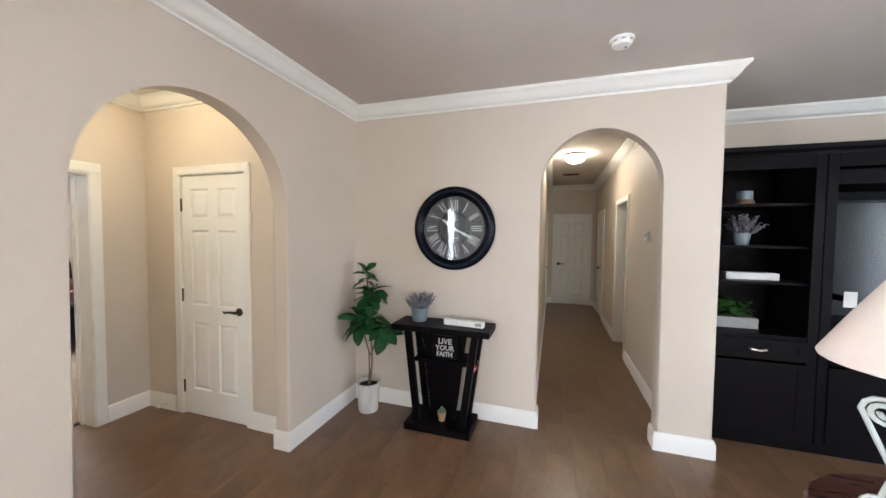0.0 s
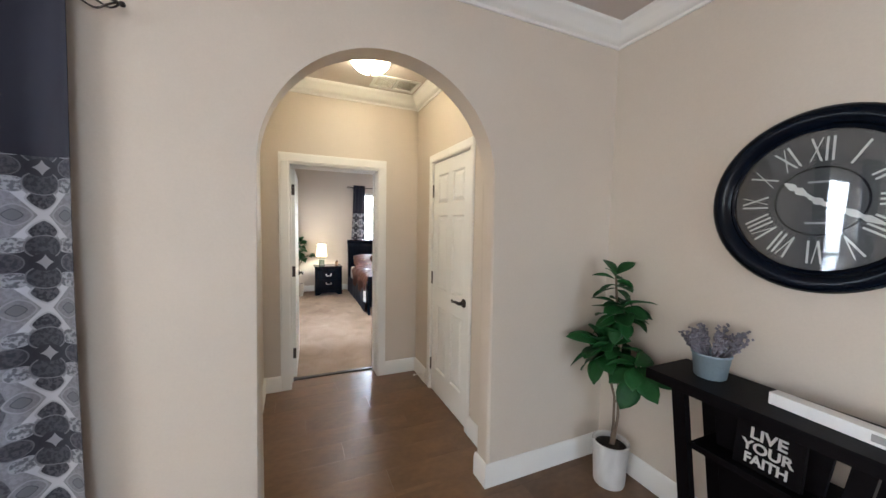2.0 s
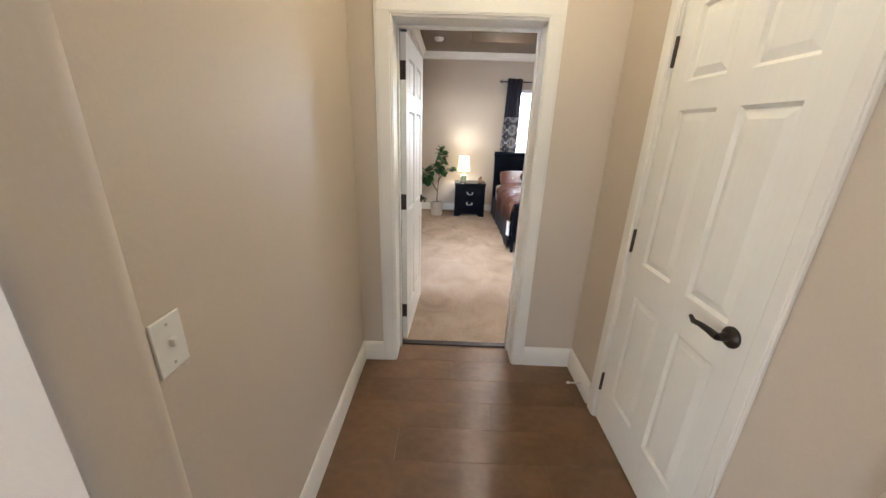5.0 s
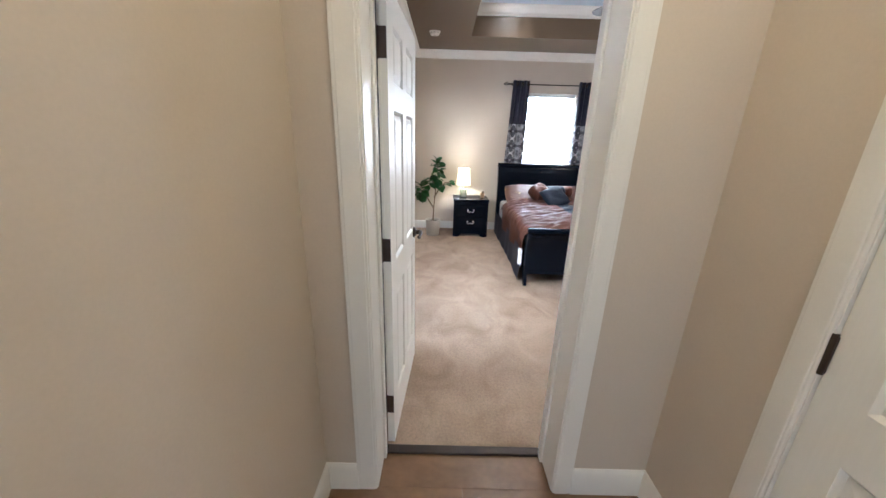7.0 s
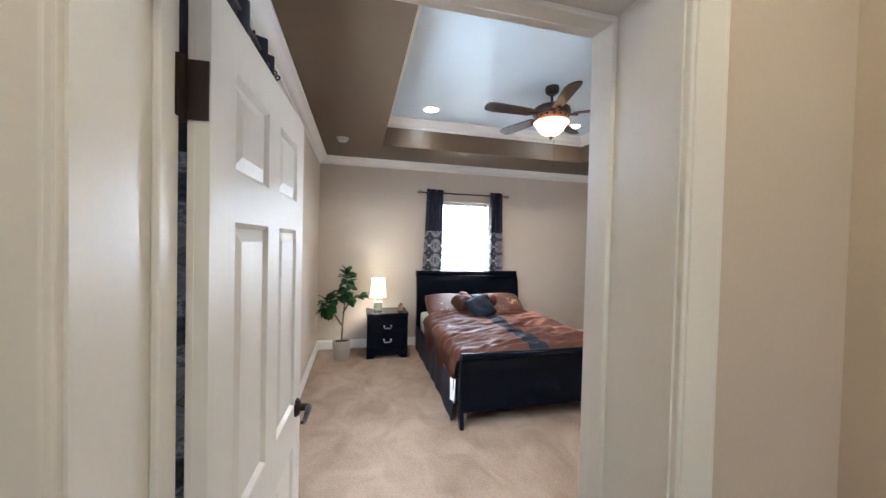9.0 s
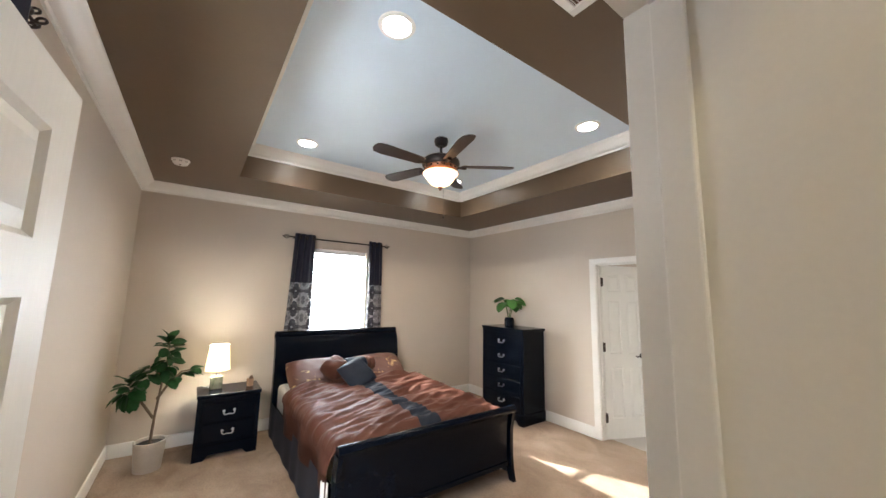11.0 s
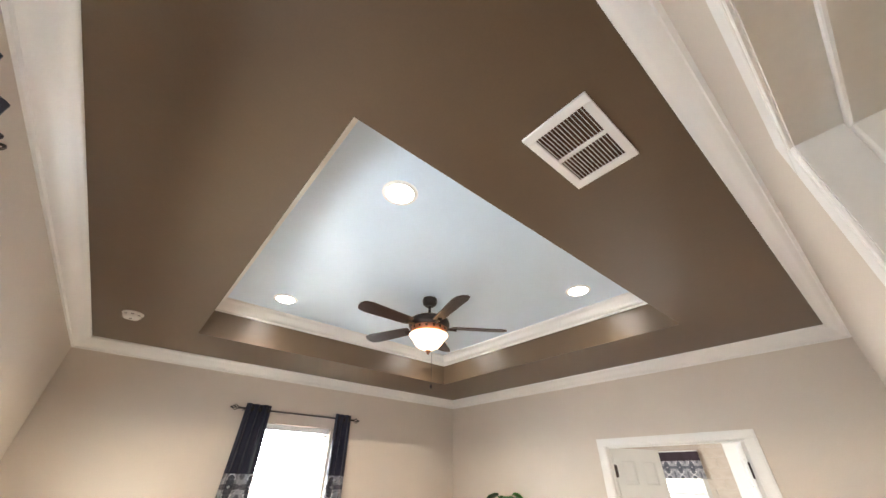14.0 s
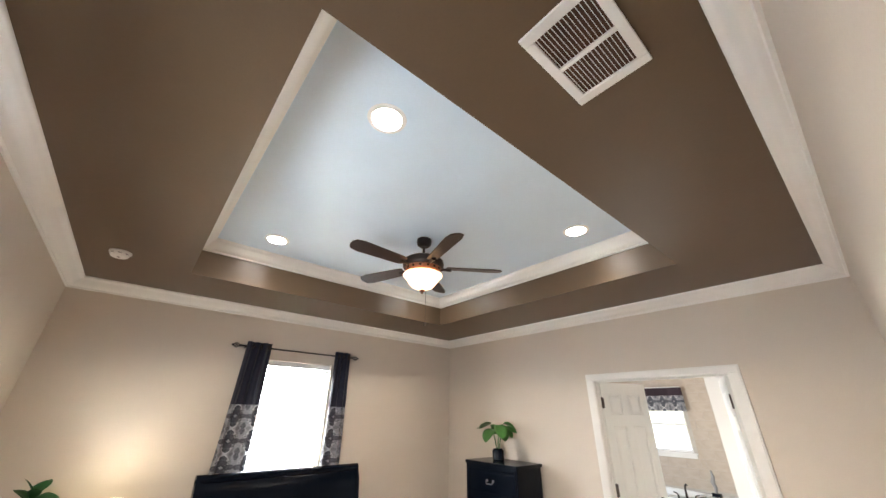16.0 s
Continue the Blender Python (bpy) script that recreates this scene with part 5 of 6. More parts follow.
def thick_curve(pts, t):
    """A closed outline round a curve in the x-z plane with thickness t (one number or one for each point)."""
    out, back = [], []
    n = len(pts)
    for i, (x, z) in enumerate(pts):
        a, b = pts[max(0, i - 1)], pts[min(n - 1, i + 1)]
        d = Vector((b[0] - a[0], b[1] - a[1])).normalized()
        k = (t[i] if isinstance(t, (list, tuple)) else t) / 2
        out.append((x - d.y * k, z + d.x * k))
        back.append((x + d.y * k, z - d.x * k))
    return out + back[::-1]


bed = thing("sleigh_bed", "black lacquered sleigh bed with a rolled headboard and footboard", "bed")
Y0, Y1 = 2.055, 3.665
hb = [(-7.905, 0.16), (-7.905, 0.55), (-7.915, 0.80), (-7.94, 0.98), (-7.975, 1.07), (-8.000, 1.095)]
part("headboard", extruded(thick_curve(hb, 0.035), Y0 + 0.035, Y1 - 0.035), M["black"], bed, smooth=True)
part("headboard_roll", tube([(-7.99, Y0, 1.10), (-7.99, Y1, 1.10)], 0.042, 18), M["black"], bed, smooth=True)
part("headboard_rail", box(-7.905, -7.882, Y0 + 0.07, Y1 - 0.07, 0.60, 0.64, bevel=0.004), M["black"], bed)
for y in (Y0, Y1 - 0.035):
    part("post", extruded(thick_curve([(-7.90, 0.0), (-7.905, 0.55), (-7.915, 0.80), (-7.945, 0.99), (-7.99, 1.10)], [0.07, 0.075, 0.08, 0.085, 0.07]), y, y + 0.035), M["black"], bed, smooth=True)
FX = -5.70
fb = [(FX, 0.13), (FX - 0.004, 0.35), (FX + 0.002, 0.48), (FX + 0.022, 0.57), (FX + 0.045, 0.605)]
part("footboard", extruded(thick_curve(fb, 0.032), Y0 + 0.03, Y1 - 0.03), M["black"], bed, smooth=True)
part("footboard_roll", tube([(FX + 0.04, Y0, 0.612), (FX + 0.04, Y1, 0.612)], 0.034, 18), M["black"], bed, smooth=True)
part("footboard_moulding", box(FX + 0.016, FX + 0.026, Y0 + 0.05, Y1 - 0.05, 0.135, 0.175, bevel=0.004), M["black"], bed)
for y in (Y0, Y1 - 0.035):
    part("leg", extruded(thick_curve([(FX + 0.045, 0.0), (FX + 0.015, 0.10), (FX - 0.008, 0.25), (FX + 0.0, 0.45), (FX + 0.035, 0.60)], [0.05, 0.06, 0.085, 0.075, 0.06]), y, y + 0.035), M["black"], bed, smooth=True)
for y in (Y0 + 0.01, Y1 - 0.035):
    part("side_rail", box(-7.90, FX, y, y + 0.025, 0.16, 0.34, bevel=0.003), M["black"], bed)
part("slat_base", box(-7.88, FX - 0.03, Y0 + 0.04, Y1 - 0.04, 0.20, 0.25), M["espresso"], bed)

mt = tagged(link("mattress", box(-7.87, -5.745, Y0 + 0.05, Y1 - 0.05, 0.251, 0.555, bevel=0.05, seg=4), M["linen"], None, "", True), "thick white mattress on the sleigh bed", "mattress")


def skirt(y, way, label):
    bm = bmesh.new()
    n = 160
    rows = []
    for j, (z, f) in enumerate(((0.36, 0.2), (0.22, 0.6), (0.10, 0.9), (0.025, 1.1))):
        row = []
        for i in range(n + 1):
            x = -7.83 + 2.05 * i / n
            w = y + way * (0.006 + f * (0.010 + 0.005 * math.sin(i * 0.24 + 1.3 * math.sin(i * 0.07))) + 0.03 * f * (i / n) ** 6)
            row.append((bm.verts.new((x, w, z)), bm.verts.new((x, w + way * 0.003, z))))
        rows.append(row)
    for a, b in zip(rows, rows[1:]):
        for i in range(n):
            for k in (0, 1):
                bm.faces.new((a[i][k], a[i + 1][k], b[i + 1][k], b[i][k]))
    for i in range(n):
        bm.faces.new((rows[0][i][0], rows[0][i + 1][0], rows[0][i + 1][1], rows[0][i][1]))
        bm.faces.new((rows[-1][i][0], rows[-1][i + 1][0], rows[-1][i + 1][1], rows[-1][i][1]))
    return tagged(link("bed_skirt", bm, M["skirt"], None, "", True), label, "bed skirt", "bed skirts")


skirt(Y0 + 0.008, -1, "dark blue pleated bed skirt below the duvet")
skirt(Y1 - 0.008, 1, "dark blue pleated bed skirt on the window corner side")

sheet = thing("bed_sheet", "white sheet corner hanging out beside the footboard", "sheet")
cloth("corner", M["linen"], sheet, "y", Y0 - 0.030, -5.835, -5.745, 0.20, 0.39, 2, 0.010, 0.03, "crumpled white cotton", nz=6)
# duvet: one draped, wrinkled cover with a blue stripe down its length
bm = bmesh.new()
NX, NY = 150, 130
HALF = (Y1 - Y0) / 2 + 0.012
YM = (Y0 + Y1) / 2
DROP = 0.24
grid = []
for i in range(NX + 1):
    fx = i / NX
    x = -7.30 + 1.535 * fx
    row = []
    for j in range(NY + 1):
        s = (j / NY * 2 - 1) * (HALF + DROP)
        side = abs(s)
        r = 0.09
        if side <= HALF - r:
            y, z = s, 0.0
        elif side <= HALF - r + r * math.pi / 2:
            a = (side - HALF + r) / r
            y, z = math.copysign(HALF - r + r * math.sin(a), s), -r * (1 - math.cos(a))
        else:
            y, z = math.copysign(HALF + 0.02 * math.sin(x * 11 + (1 if s > 0 else 3)) * min(1, (side - HALF) / 0.1), s), -r - (side - HALF + r - r * math.pi / 2)
        k = max(0.0, 1 - max(0, side - HALF + 0.15) / 0.3)
        # long wrinkles that run across the bed and slant towards its foot
        p = Vector((x * 5.5 + s * 1.3, s * 1.4 - x * 0.5, 0.0))
        wr = 0.030 * (1 - abs(noise.noise(p)) * 2.2) + 0.010 * noise.noise(Vector((x * 13 + s * 4, s * 5, 3.0)))
        wr += 0.016 * (1 - abs(noise.noise(Vector((x * 12 + s * 4.5, s * 2.2 - x, 5.0)))) * 3.0)
        wr += 0.006 * noise.noise(Vector((x * 30 + s * 8, s * 9, 7.0)))
        crown = 0.035 * (1 - (s / (HALF + DROP)) ** 2)
        puff = 0.04 * math.exp(-((x + 7.25) / 0.12) ** 2)
        zz = 0.585 + z + crown + wr * k + puff * k
        if fx > 0.93:
            zz -= 0.035 * ((fx - 0.93) / 0.07) ** 2 * k
        row.append(bm.verts.new((x, YM + y, zz)))
    grid.append(row)
for i in range(NX):
    for j in range(NY):
        f = bm.faces.new((grid[i][j], grid[i + 1][j], grid[i + 1][j + 1], grid[i][j + 1]))
        s = ((j + 0.5) / NY * 2 - 1) * (HALF + DROP)
        x = -7.30 + 1.535 * (i + 0.5) / NX
        f.material_index = 1 if -0.105 < s < 0.075 else 0
stripe_bm = bm.copy()
for sheet, keep in ((bm, 0), (stripe_bm, 1)):
    bmesh.ops.delete(sheet, geom=[f for f in sheet.faces if f.material_index != keep], context="FACES")
    ext = bmesh.ops.extrude_face_region(sheet, geom=list(sheet.faces))
    bmesh.ops.translate(sheet, verts=[v for v in ext["geom"] if isinstance(v, bmesh.types.BMVert)], vec=(0, 0, -0.012))
    for f in sheet.faces:
        f.material_index = 0
duvet = thing("duvet", "wrinkled brown satin duvet with a deep blue stripe, over the mattress", "duvet")
part("brown_panel", bm, M["satin"], duvet, "wrinkled brown satin", True)
part("blue_stripe", stripe_bm, M["blue"], duvet, "deep blue cloth stripe", True)


def cushion(name, label, category, size, m, mat, puff=1.0, dent=0.0, seed=1):
    """A stuffed cushion: a square with pinched corners, swollen in the middle."""
    bm = bmesh.new()
    n = 18
    w, d, h = size
    top, low = [], []
    for i in range(n + 1):
        a, b = [], []
        for j in range(n + 1):
            u, v = i / n * 2 - 1, j / n * 2 - 1
            e = max(0.0, (1 - u ** 4) * (1 - v ** 4)) ** 0.45
            pin = 1 - 0.10 * (u * u * v * v) - 0.05 * (1 - u * u) * abs(v) - 0.05 * (1 - v * v) * abs(u)
            nz = noise.noise(Vector((u * 1.7 + seed, v * 1.7, seed))) * 0.18 + noise.noise(Vector((u * 4 + seed, v * 4, 2.0))) * 0.07
            x, y, z = u * w / 2 * pin, v * d / 2 * pin, h / 2 * e * (1 + nz) * puff
            a.append(bm.verts.new((x, y, z)))
            b.append(a[-1] if i in (0, n) or j in (0, n) else bm.verts.new((x, y, -z * 0.8)))
        top.append(a)
        low.append(b)
    for i in range(n):
        for j in range(n):
            bm.faces.new((top[i][j], top[i + 1][j], top[i + 1][j + 1], top[i][j + 1]))
            vs = (low[i][j], low[i][j + 1], low[i + 1][j + 1], low[i + 1][j])
            if len(set(vs)) == 4:
                try:
                    bm.faces.new(vs)
                except ValueError:
                    pass
    return tagged(link(name, bm, mat, None, "", True, m), label, category)


cushion("pillow", "brown satin pillow with gold embroidered flowers leaning on the headboard", "pillow", (0.48, 0.70, 0.17), pose(-7.59, 2.47, 0.675, 0, 33, 0), M["gold"], 1, 0, 1)
cushion("pillow", "brown satin pillow with gold flowers by the window curtain", "pillow", (0.48, 0.70, 0.17), pose(-7.59, 3.24, 0.675, 0, 33, 0), M["gold"], 1, 0, 5)
cushion("round_cushion", "round brown satin cushion on the bed", "cushion", (0.26, 0.26, 0.24), pose(-7.38, 2.60, 0.76, 20, 20, 30), M["satin"], 1, 0, 3)
cushion("throw_pillow", "square navy throw pillow tilted on its corner", "pillow", (0.36, 0.36, 0.11), pose(-7.10, 2.75, 0.745, 0, 42, 4) @ pose(0, 0, 0, 0, 0, 24), M["blue"], 1, 0, 8)
bo = thing("bolster", "blue bolster with brown satin ends on the bed", "pillow", pose(-7.42, 2.84, 0.775, 0, 0, 8))
prof = lambda y0, y1, r: [(0, y0), (r * 0.7, y0 + 0.004), (r, y0 + 0.03), (r, y1 - 0.03), (r * 0.7, y1 - 0.004), (0, y1)]
for nm, y0, y1, r, mt_ in (("middle", -0.15, 0.15, 0.088, M["blue"]), ("end", -0.27, -0.151, 0.082, M["satin"]), ("end", 0.151, 0.27, 0.082, M["satin"])):
    b2 = lathe(prof(y0, y1, r), 24)
    bmesh.ops.rotate(b2, verts=b2.verts, cent=(0, 0, 0), matrix=Matrix.Rotation(radians(90), 3, "X"))
    part(nm, b2, mt_, bo, "", True)


# ---- nightstand, lamp, chest ----
def bail(parent, x, y, z, face):
    """A bail pull with two roses. face: 'x' or '-y', the way that the drawer looks."""
    bm = bmesh.new()
    for s in (-1, 1):
        bmesh.ops.create_icosphere(bm, subdivisions=2, radius=0.013, matrix=Matrix.Translation((s * 0.045, -0.006, 0.006)))
    tube([(-0.045, -0.014, 0.004), (-0.048, -0.022, -0.012), (-0.030, -0.026, -0.026), (0, -0.026, -0.020), (0.030, -0.026, -0.026), (0.048, -0.022, -0.012), (0.045, -0.014, 0.004)], 0.0048, 8, bm)
    part("pull", bm, M["silver"], parent, "silver bail pull", True, pose(x, y, z, 0, 0, 90 if face == "x" else 0))


def case_goods(name, label, category, w, d, h, rows, m):
    """A black chest: local x along its width, front at y = 0, back at y = d."""
    ob = thing(name, label, category, m)
    part("body", box(-w / 2 + 0.02, w / 2 - 0.02, 0.02, d, 0.10, h - 0.035, bevel=0.003), M["black"], ob)
    part("top", box(-w / 2 - 0.008, w / 2 + 0.008, -0.012, d, h - 0.035, h, bevel=0.010, seg=3), M["black"], ob)
    bm = outline([(-w / 2, 0.0), (-w / 2 + 0.09, 0.0), (-w / 2 + 0.13, 0.045), (w / 2 - 0.13, 0.045), (w / 2 - 0.09, 0.0), (w / 2, 0.0), (w / 2, 0.13), (-w / 2, 0.13)], 0.0, 0.02, "y")
    part("plinth", bm, M["black"], ob)
    for s in (-1, 1):
        x = s * (w / 2 - 0.01)
        part("plinth_side", box(min(x, x - s * 0.02) + (0.0 if s > 0 else 0.0), max(x, x - s * 0.02), 0.021, d, 0.0, 0.13), M["black"], ob)
        part("corner_post", box(s * (w / 2 - 0.02) - 0.02, s * (w / 2 - 0.02) + 0.02, 0.003, 0.0195, 0.131, h - 0.036, bevel=0.006), M["black"], ob)
    part("top_moulding", box(-w / 2 + 0.002, w / 2 - 0.002, 0.004, 0.0195, h - 0.075, h - 0.036, bevel=0.006), M["black"], ob)
    lo, hi = 0.145, h - 0.09
    for i in range(rows):
        z0 = lo + (hi - lo) * i / rows + 0.006
        z1 = lo + (hi - lo) * (i + 1) / rows - 0.006
        dr = part("drawer_front", box(-w / 2 + 0.05, w / 2 - 0.05, 0.005, 0.0195, z0, z1, bevel=0.005), M["black"], ob)
        bail(dr, 0, 0.003, (z0 + z1) / 2 + 0.008, "-y")
    return ob


case_goods("nightstand", "black lacquered two-drawer nightstand with silver pulls", "nightstand", 0.54, 0.41, 0.60, 2, pose(-7.515, 1.61, 0.012, 0, 0, 90))
case_goods("chest_of_drawers", "tall black lacquered chest of five drawers with silver pulls", "dresser", 0.76, 0.44, 1.185, 5, pose(-6.81, 4.675, 0.012))

tl = thing("table_lamp", "lit table lamp with a mercury glass block base and cream shade", "lamp", pose(-7.75, 1.49, 0.613))
part("base", box(-0.042, 0.042, -0.055, 0.055, 0.0, 0.125, bevel=0.006), M["mercury"], tl, "mottled mercury glass block")
part("neck", lathe([(0.012, 0.125), (0.012, 0.165), (0.018, 0.168), (0.018, 0.20), (0, 0.20)], 14), M["silver"], tl, "", True)
part("shade", lathe([(0.108, 0.185), (0.111, 0.185), (0.088, 0.44), (0.085, 0.44), (0.108, 0.188)], 40), M["shade_lit"], tl, "glowing cream drum shade", True)
part("cord", tube([(-0.04, -0.03, 0.006), (-0.12, -0.10, 0.006), (-0.19, -0.13, 0.005)], 0.003, 6), M["plastic"], tl)
cc = thing("candle_cup", "small clay cup with a cactus on the nightstand", "cup", pose(-7.70, 1.795, 0.613))
part("cup", lathe([(0, 0), (0.030, 0), (0.036, 0.075), (0.032, 0.075), (0.028, 0.06), (0, 0.06)], 20), M["clay"], cc, "", True)
part("cactus", lathe([(0.016, 0.061), (0.020, 0.08), (0.016, 0.10), (0, 0.108)], 12, None, (0.006, 0.006)), M["wicker"], cc, "", True)

fig = thing("potted_fig", "artificial fig tree with sparse dark leaves in a beige pot", "plant", pose(-7.60, 1.02, 0.012))
planter(fig, 0.100, 0.118, 0.25, M["pot_beige"], "plain beige pot")
rnd = random.Random(12)
for s in ([(0, 0, 0.22), (0.005, 0.01, 0.45), (0.0, 0.03, 0.70), (0, 0.06, 0.95), (0, 0.05, 1.12)], [(0, 0, 0.44), (0.01, -0.10, 0.60), (0.01, -0.20, 0.72)],
          [(0.003, 0.01, 0.60), (0, 0.08, 0.72), (0, 0.17, 0.83), (0.0, 0.24, 0.84)]):
    part("stem", tube(s, [0.012 - 0.0018 * i for i in range(len(s))], 8), M["bark"], fig, smooth=True)
FIG_LEAF = leaf_mesh("leaf", 0.145, 0.090, M["leaf"], 0.42, 0.22)
whorl(FIG_LEAF, fig, (0, 0.05, 1.12), 16, -0.5, 1.2, 0.75, 1.05, rnd, 0.5, 0.12)
whorl(FIG_LEAF, fig, (0, 0.05, 0.99), 14, -0.7, 0.4, 0.85, 1.1, rnd, 1.7, 0.14)
whorl(FIG_LEAF, fig, (0.01, -0.19, 0.77), 22, -0.9, 1.0, 0.85, 1.2, rnd, 2.5, 0.12)
whorl(FIG_LEAF, fig, (0.01, -0.07, 0.88), 9, -0.5, 0.4, 0.8, 1.0, rnd, 3.5, 0.10)
part("stem", tube([(0, 0.04, 0.80), (0.005, -0.02, 0.85), (0.01, -0.07, 0.89)], [0.006, 0.005, 0.004], 6), M["bark"], fig, smooth=True)
for k in range(14):
    f = k / 13
    put_leaf(BIG_LEAF, fig, (0, 0.06 + 0.18 * f, 0.74 + 0.10 * f), rnd.uniform(-0.8, 2.6), rnd.uniform(-0.3, 0.7), rnd.uniform(0.5, 0.8), rnd.uniform(-0.4, 0.4))

vp = thing("vase_plant", "bright green leaves in a small black glass vase on the chest", "plant", pose(-6.86, 4.88, 1.1975))
part("vase", lathe([(0, 0), (0.060, 0), (0.068, 0.01), (0.068, 0.100), (0.060, 0.118), (0.050, 0.125), (0.044, 0.125), (0.044, 0.03), (0, 0.03)], 24), M["black"], vp, "small black vase", True)
HEART = leaf_mesh("leaf", 0.13, 0.12, M["leaf_bright"], 0.45, 0.15, True)
rnd = random.Random(3)
for i in range(9):
    a = i * 2.4
    tip = Vector((0.085 * math.cos(a), 0.085 * math.sin(a), 0.30 + 0.11 * rnd.random()))
    part("stalk", tube([(0, 0, 0.04), tip * 0.5 + Vector((0, 0, 0.06)), tip], 0.003, 5), M["leaf_bright"], vp)
    put_leaf(HEART, vp, tip, a, rnd.uniform(-0.5, 0.2), rnd.uniform(1.0, 1.4), rnd.uniform(-0.3, 0.3))

# ---- ceiling fan ----
fan = thing("ceiling_fan", "dark bronze five-blade ceiling fan with a lit amber glass bowl", "ceiling fan", pose(-5.92, 2.985, 0))
part("canopy", lathe([(0, TZ), (0.062, TZ), (0.066, TZ - 0.02), (0.060, TZ - 0.055), (0.035, TZ - 0.075), (0, TZ - 0.075)], 28), M["bronze"], fan, smooth=True)
part("downrod", tube([(0, 0, TZ - 0.07), (0, 0, 2.885)], 0.012, 12), M["bronze"], fan, smooth=True)
part("motor", lathe([(0, 2.91), (0.06, 2.907), (0.135, 2.89), (0.170, 2.867), (0.178, 2.84), (0.175, 2.813), (0.160, 2.797), (0, 2.797)], 40), M["bronze"], fan, "dark bronze motor housing", True)
part("vent_band", lathe([(0.158, 2.7965), (0.150, 2.77), (0.120, 2.745), (0, 2.745)], 40), M["copper"], fan, "pierced copper band", True)
for k in range(16):
    a = k * math.pi / 8
    part("vent_slot", box(-0.008, 0.008, -0.002, 0.004, -0.011, 0.011), M["black"], fan, "", False, pose(0.1555 * math.cos(a), 0.1555 * math.sin(a), 2.783, -18, 0, math.degrees(a) + 90))
part("bowl", lathe([(0.160, 2.744), (0.166, 2.738), (0.160, 2.727), (0.137, 2.703), (0.118, 2.67), (0.088, 2.637), (0.045, 2.617), (0, 2.612)], 40), M["bowl_amber"], fan, "lit amber glass bowl", True)
part("finial", lathe([(0, 2.6115), (0.022, 2.608), (0.025, 2.6), (0.012, 2.59), (0.010, 2.58), (0, 2.573)], 16), M["copper"], fan, "", True)
part("pull_chain", tube([(0.05, 0.0, 2.585), (0.055, 0, 2.455), (0.055, 0, 2.335)], 0.0015, 5), M["bronze"], fan)
part("pull_knob", lathe([(0, 2.335), (0.006, 2.33), (0.008, 2.315), (0.004, 2.3), (0, 2.3)], 10, None, (0.055, 0)), M["bronze"], fan)
for k in range(5):
    a = 55.8 + 72 * k
    iron = part("blade_iron", tube([(0.13, 0, 2.805), (0.18, 0, 2.801), (0.24, 0, 2.803)], [0.016, 0.012, 0.02], 8), M["bronze"], fan, "", True, pose(0, 0, 0, 0, 0, a))
    part("blade", outline([(0.20, -0.045), (0.24, -0.055), (0.60, -0.070), (0.665, -0.055), (0.685, -0.02), (0.685, 0.02), (0.665, 0.055), (0.60, 0.070), (0.24, 0.055), (0.20, 0.045)], -0.004, 0.004, "z"),
         M["blade"], fan, "dark walnut blade", False, pose(0, 0, 2.813, 0, 0, a) @ pose(0, 0, 0, 12, 0, 0))

# ---- ceiling fixtures ----
for cx in (-4.94, -6.81):
    for cy in (1.99, 3.83):
        dl = thing("downlight", "lit recessed downlight with a white trim ring", "downlight", pose(cx, cy, TZ), "tray downlights")
        part("trim_ring", lathe([(0.076, -0.001), (0.078, -0.008), (0.100, -0.006), (0.103, 0.0), (0.076, 0.0)], 36), M["plastic"], dl, smooth=True)
        part("lens", lathe([(0, -0.004), (0.0755, -0.004), (0.0755, -0.001), (0, -0.001)], 32), M["can_lit"], dl, "glowing lens")
vent = thing("ceiling_vent", "white louvred air vent in the brown ceiling", "vent", pose(-3.975, 2.165, H))
# a flat dark sheet stands in for the shaded hollow above the slats
part("backing", box(-0.10, 0.10, -0.16, 0.16, -0.003, 0.0), M["slot"], vent, "dark sheet for the shade inside the duct")
for x0, x1, y0, y1 in ((-0.125, 0.125, -0.185, -0.148), (-0.125, 0.125, 0.148, 0.185), (-0.125, -0.093, -0.148, 0.148), (0.093, 0.125, -0.148, 0.148)):
    part("frame_bar", box(x0, x1, y0, y1, -0.012, 0.0, bevel=0.003), M["plastic"], vent)
part("divider", box(-0.093, 0.093, -0.007, 0.007, -0.013, -0.003), M["plastic"], vent)
for i in range(14):
    part("slat", box(-0.0022, 0.0022, -0.147, 0.147, -0.0011, 0.0011), M["plastic"], vent, "", False, pose(-0.0845 + i * 0.0130, 0, -0.0090, 0, 80, 0))
tv2 = thing("wall_television", "slim dark television mounted on the bedroom wall", "television", pose(-3.601, 3.15, 1.42, 0, 0, -90))
part("mount", box(-0.15, 0.15, -0.05, 0.0, -0.12, 0.12), M["black"], tv2)
part("body", box(-0.55, 0.55, -0.075, -0.05, -0.32, 0.32, bevel=0.006), M["black"], tv2)
part("screen", box(-0.54, 0.54, -0.0765, -0.0755, -0.305, 0.31), M["screen"], tv2, "glossy dark screen")


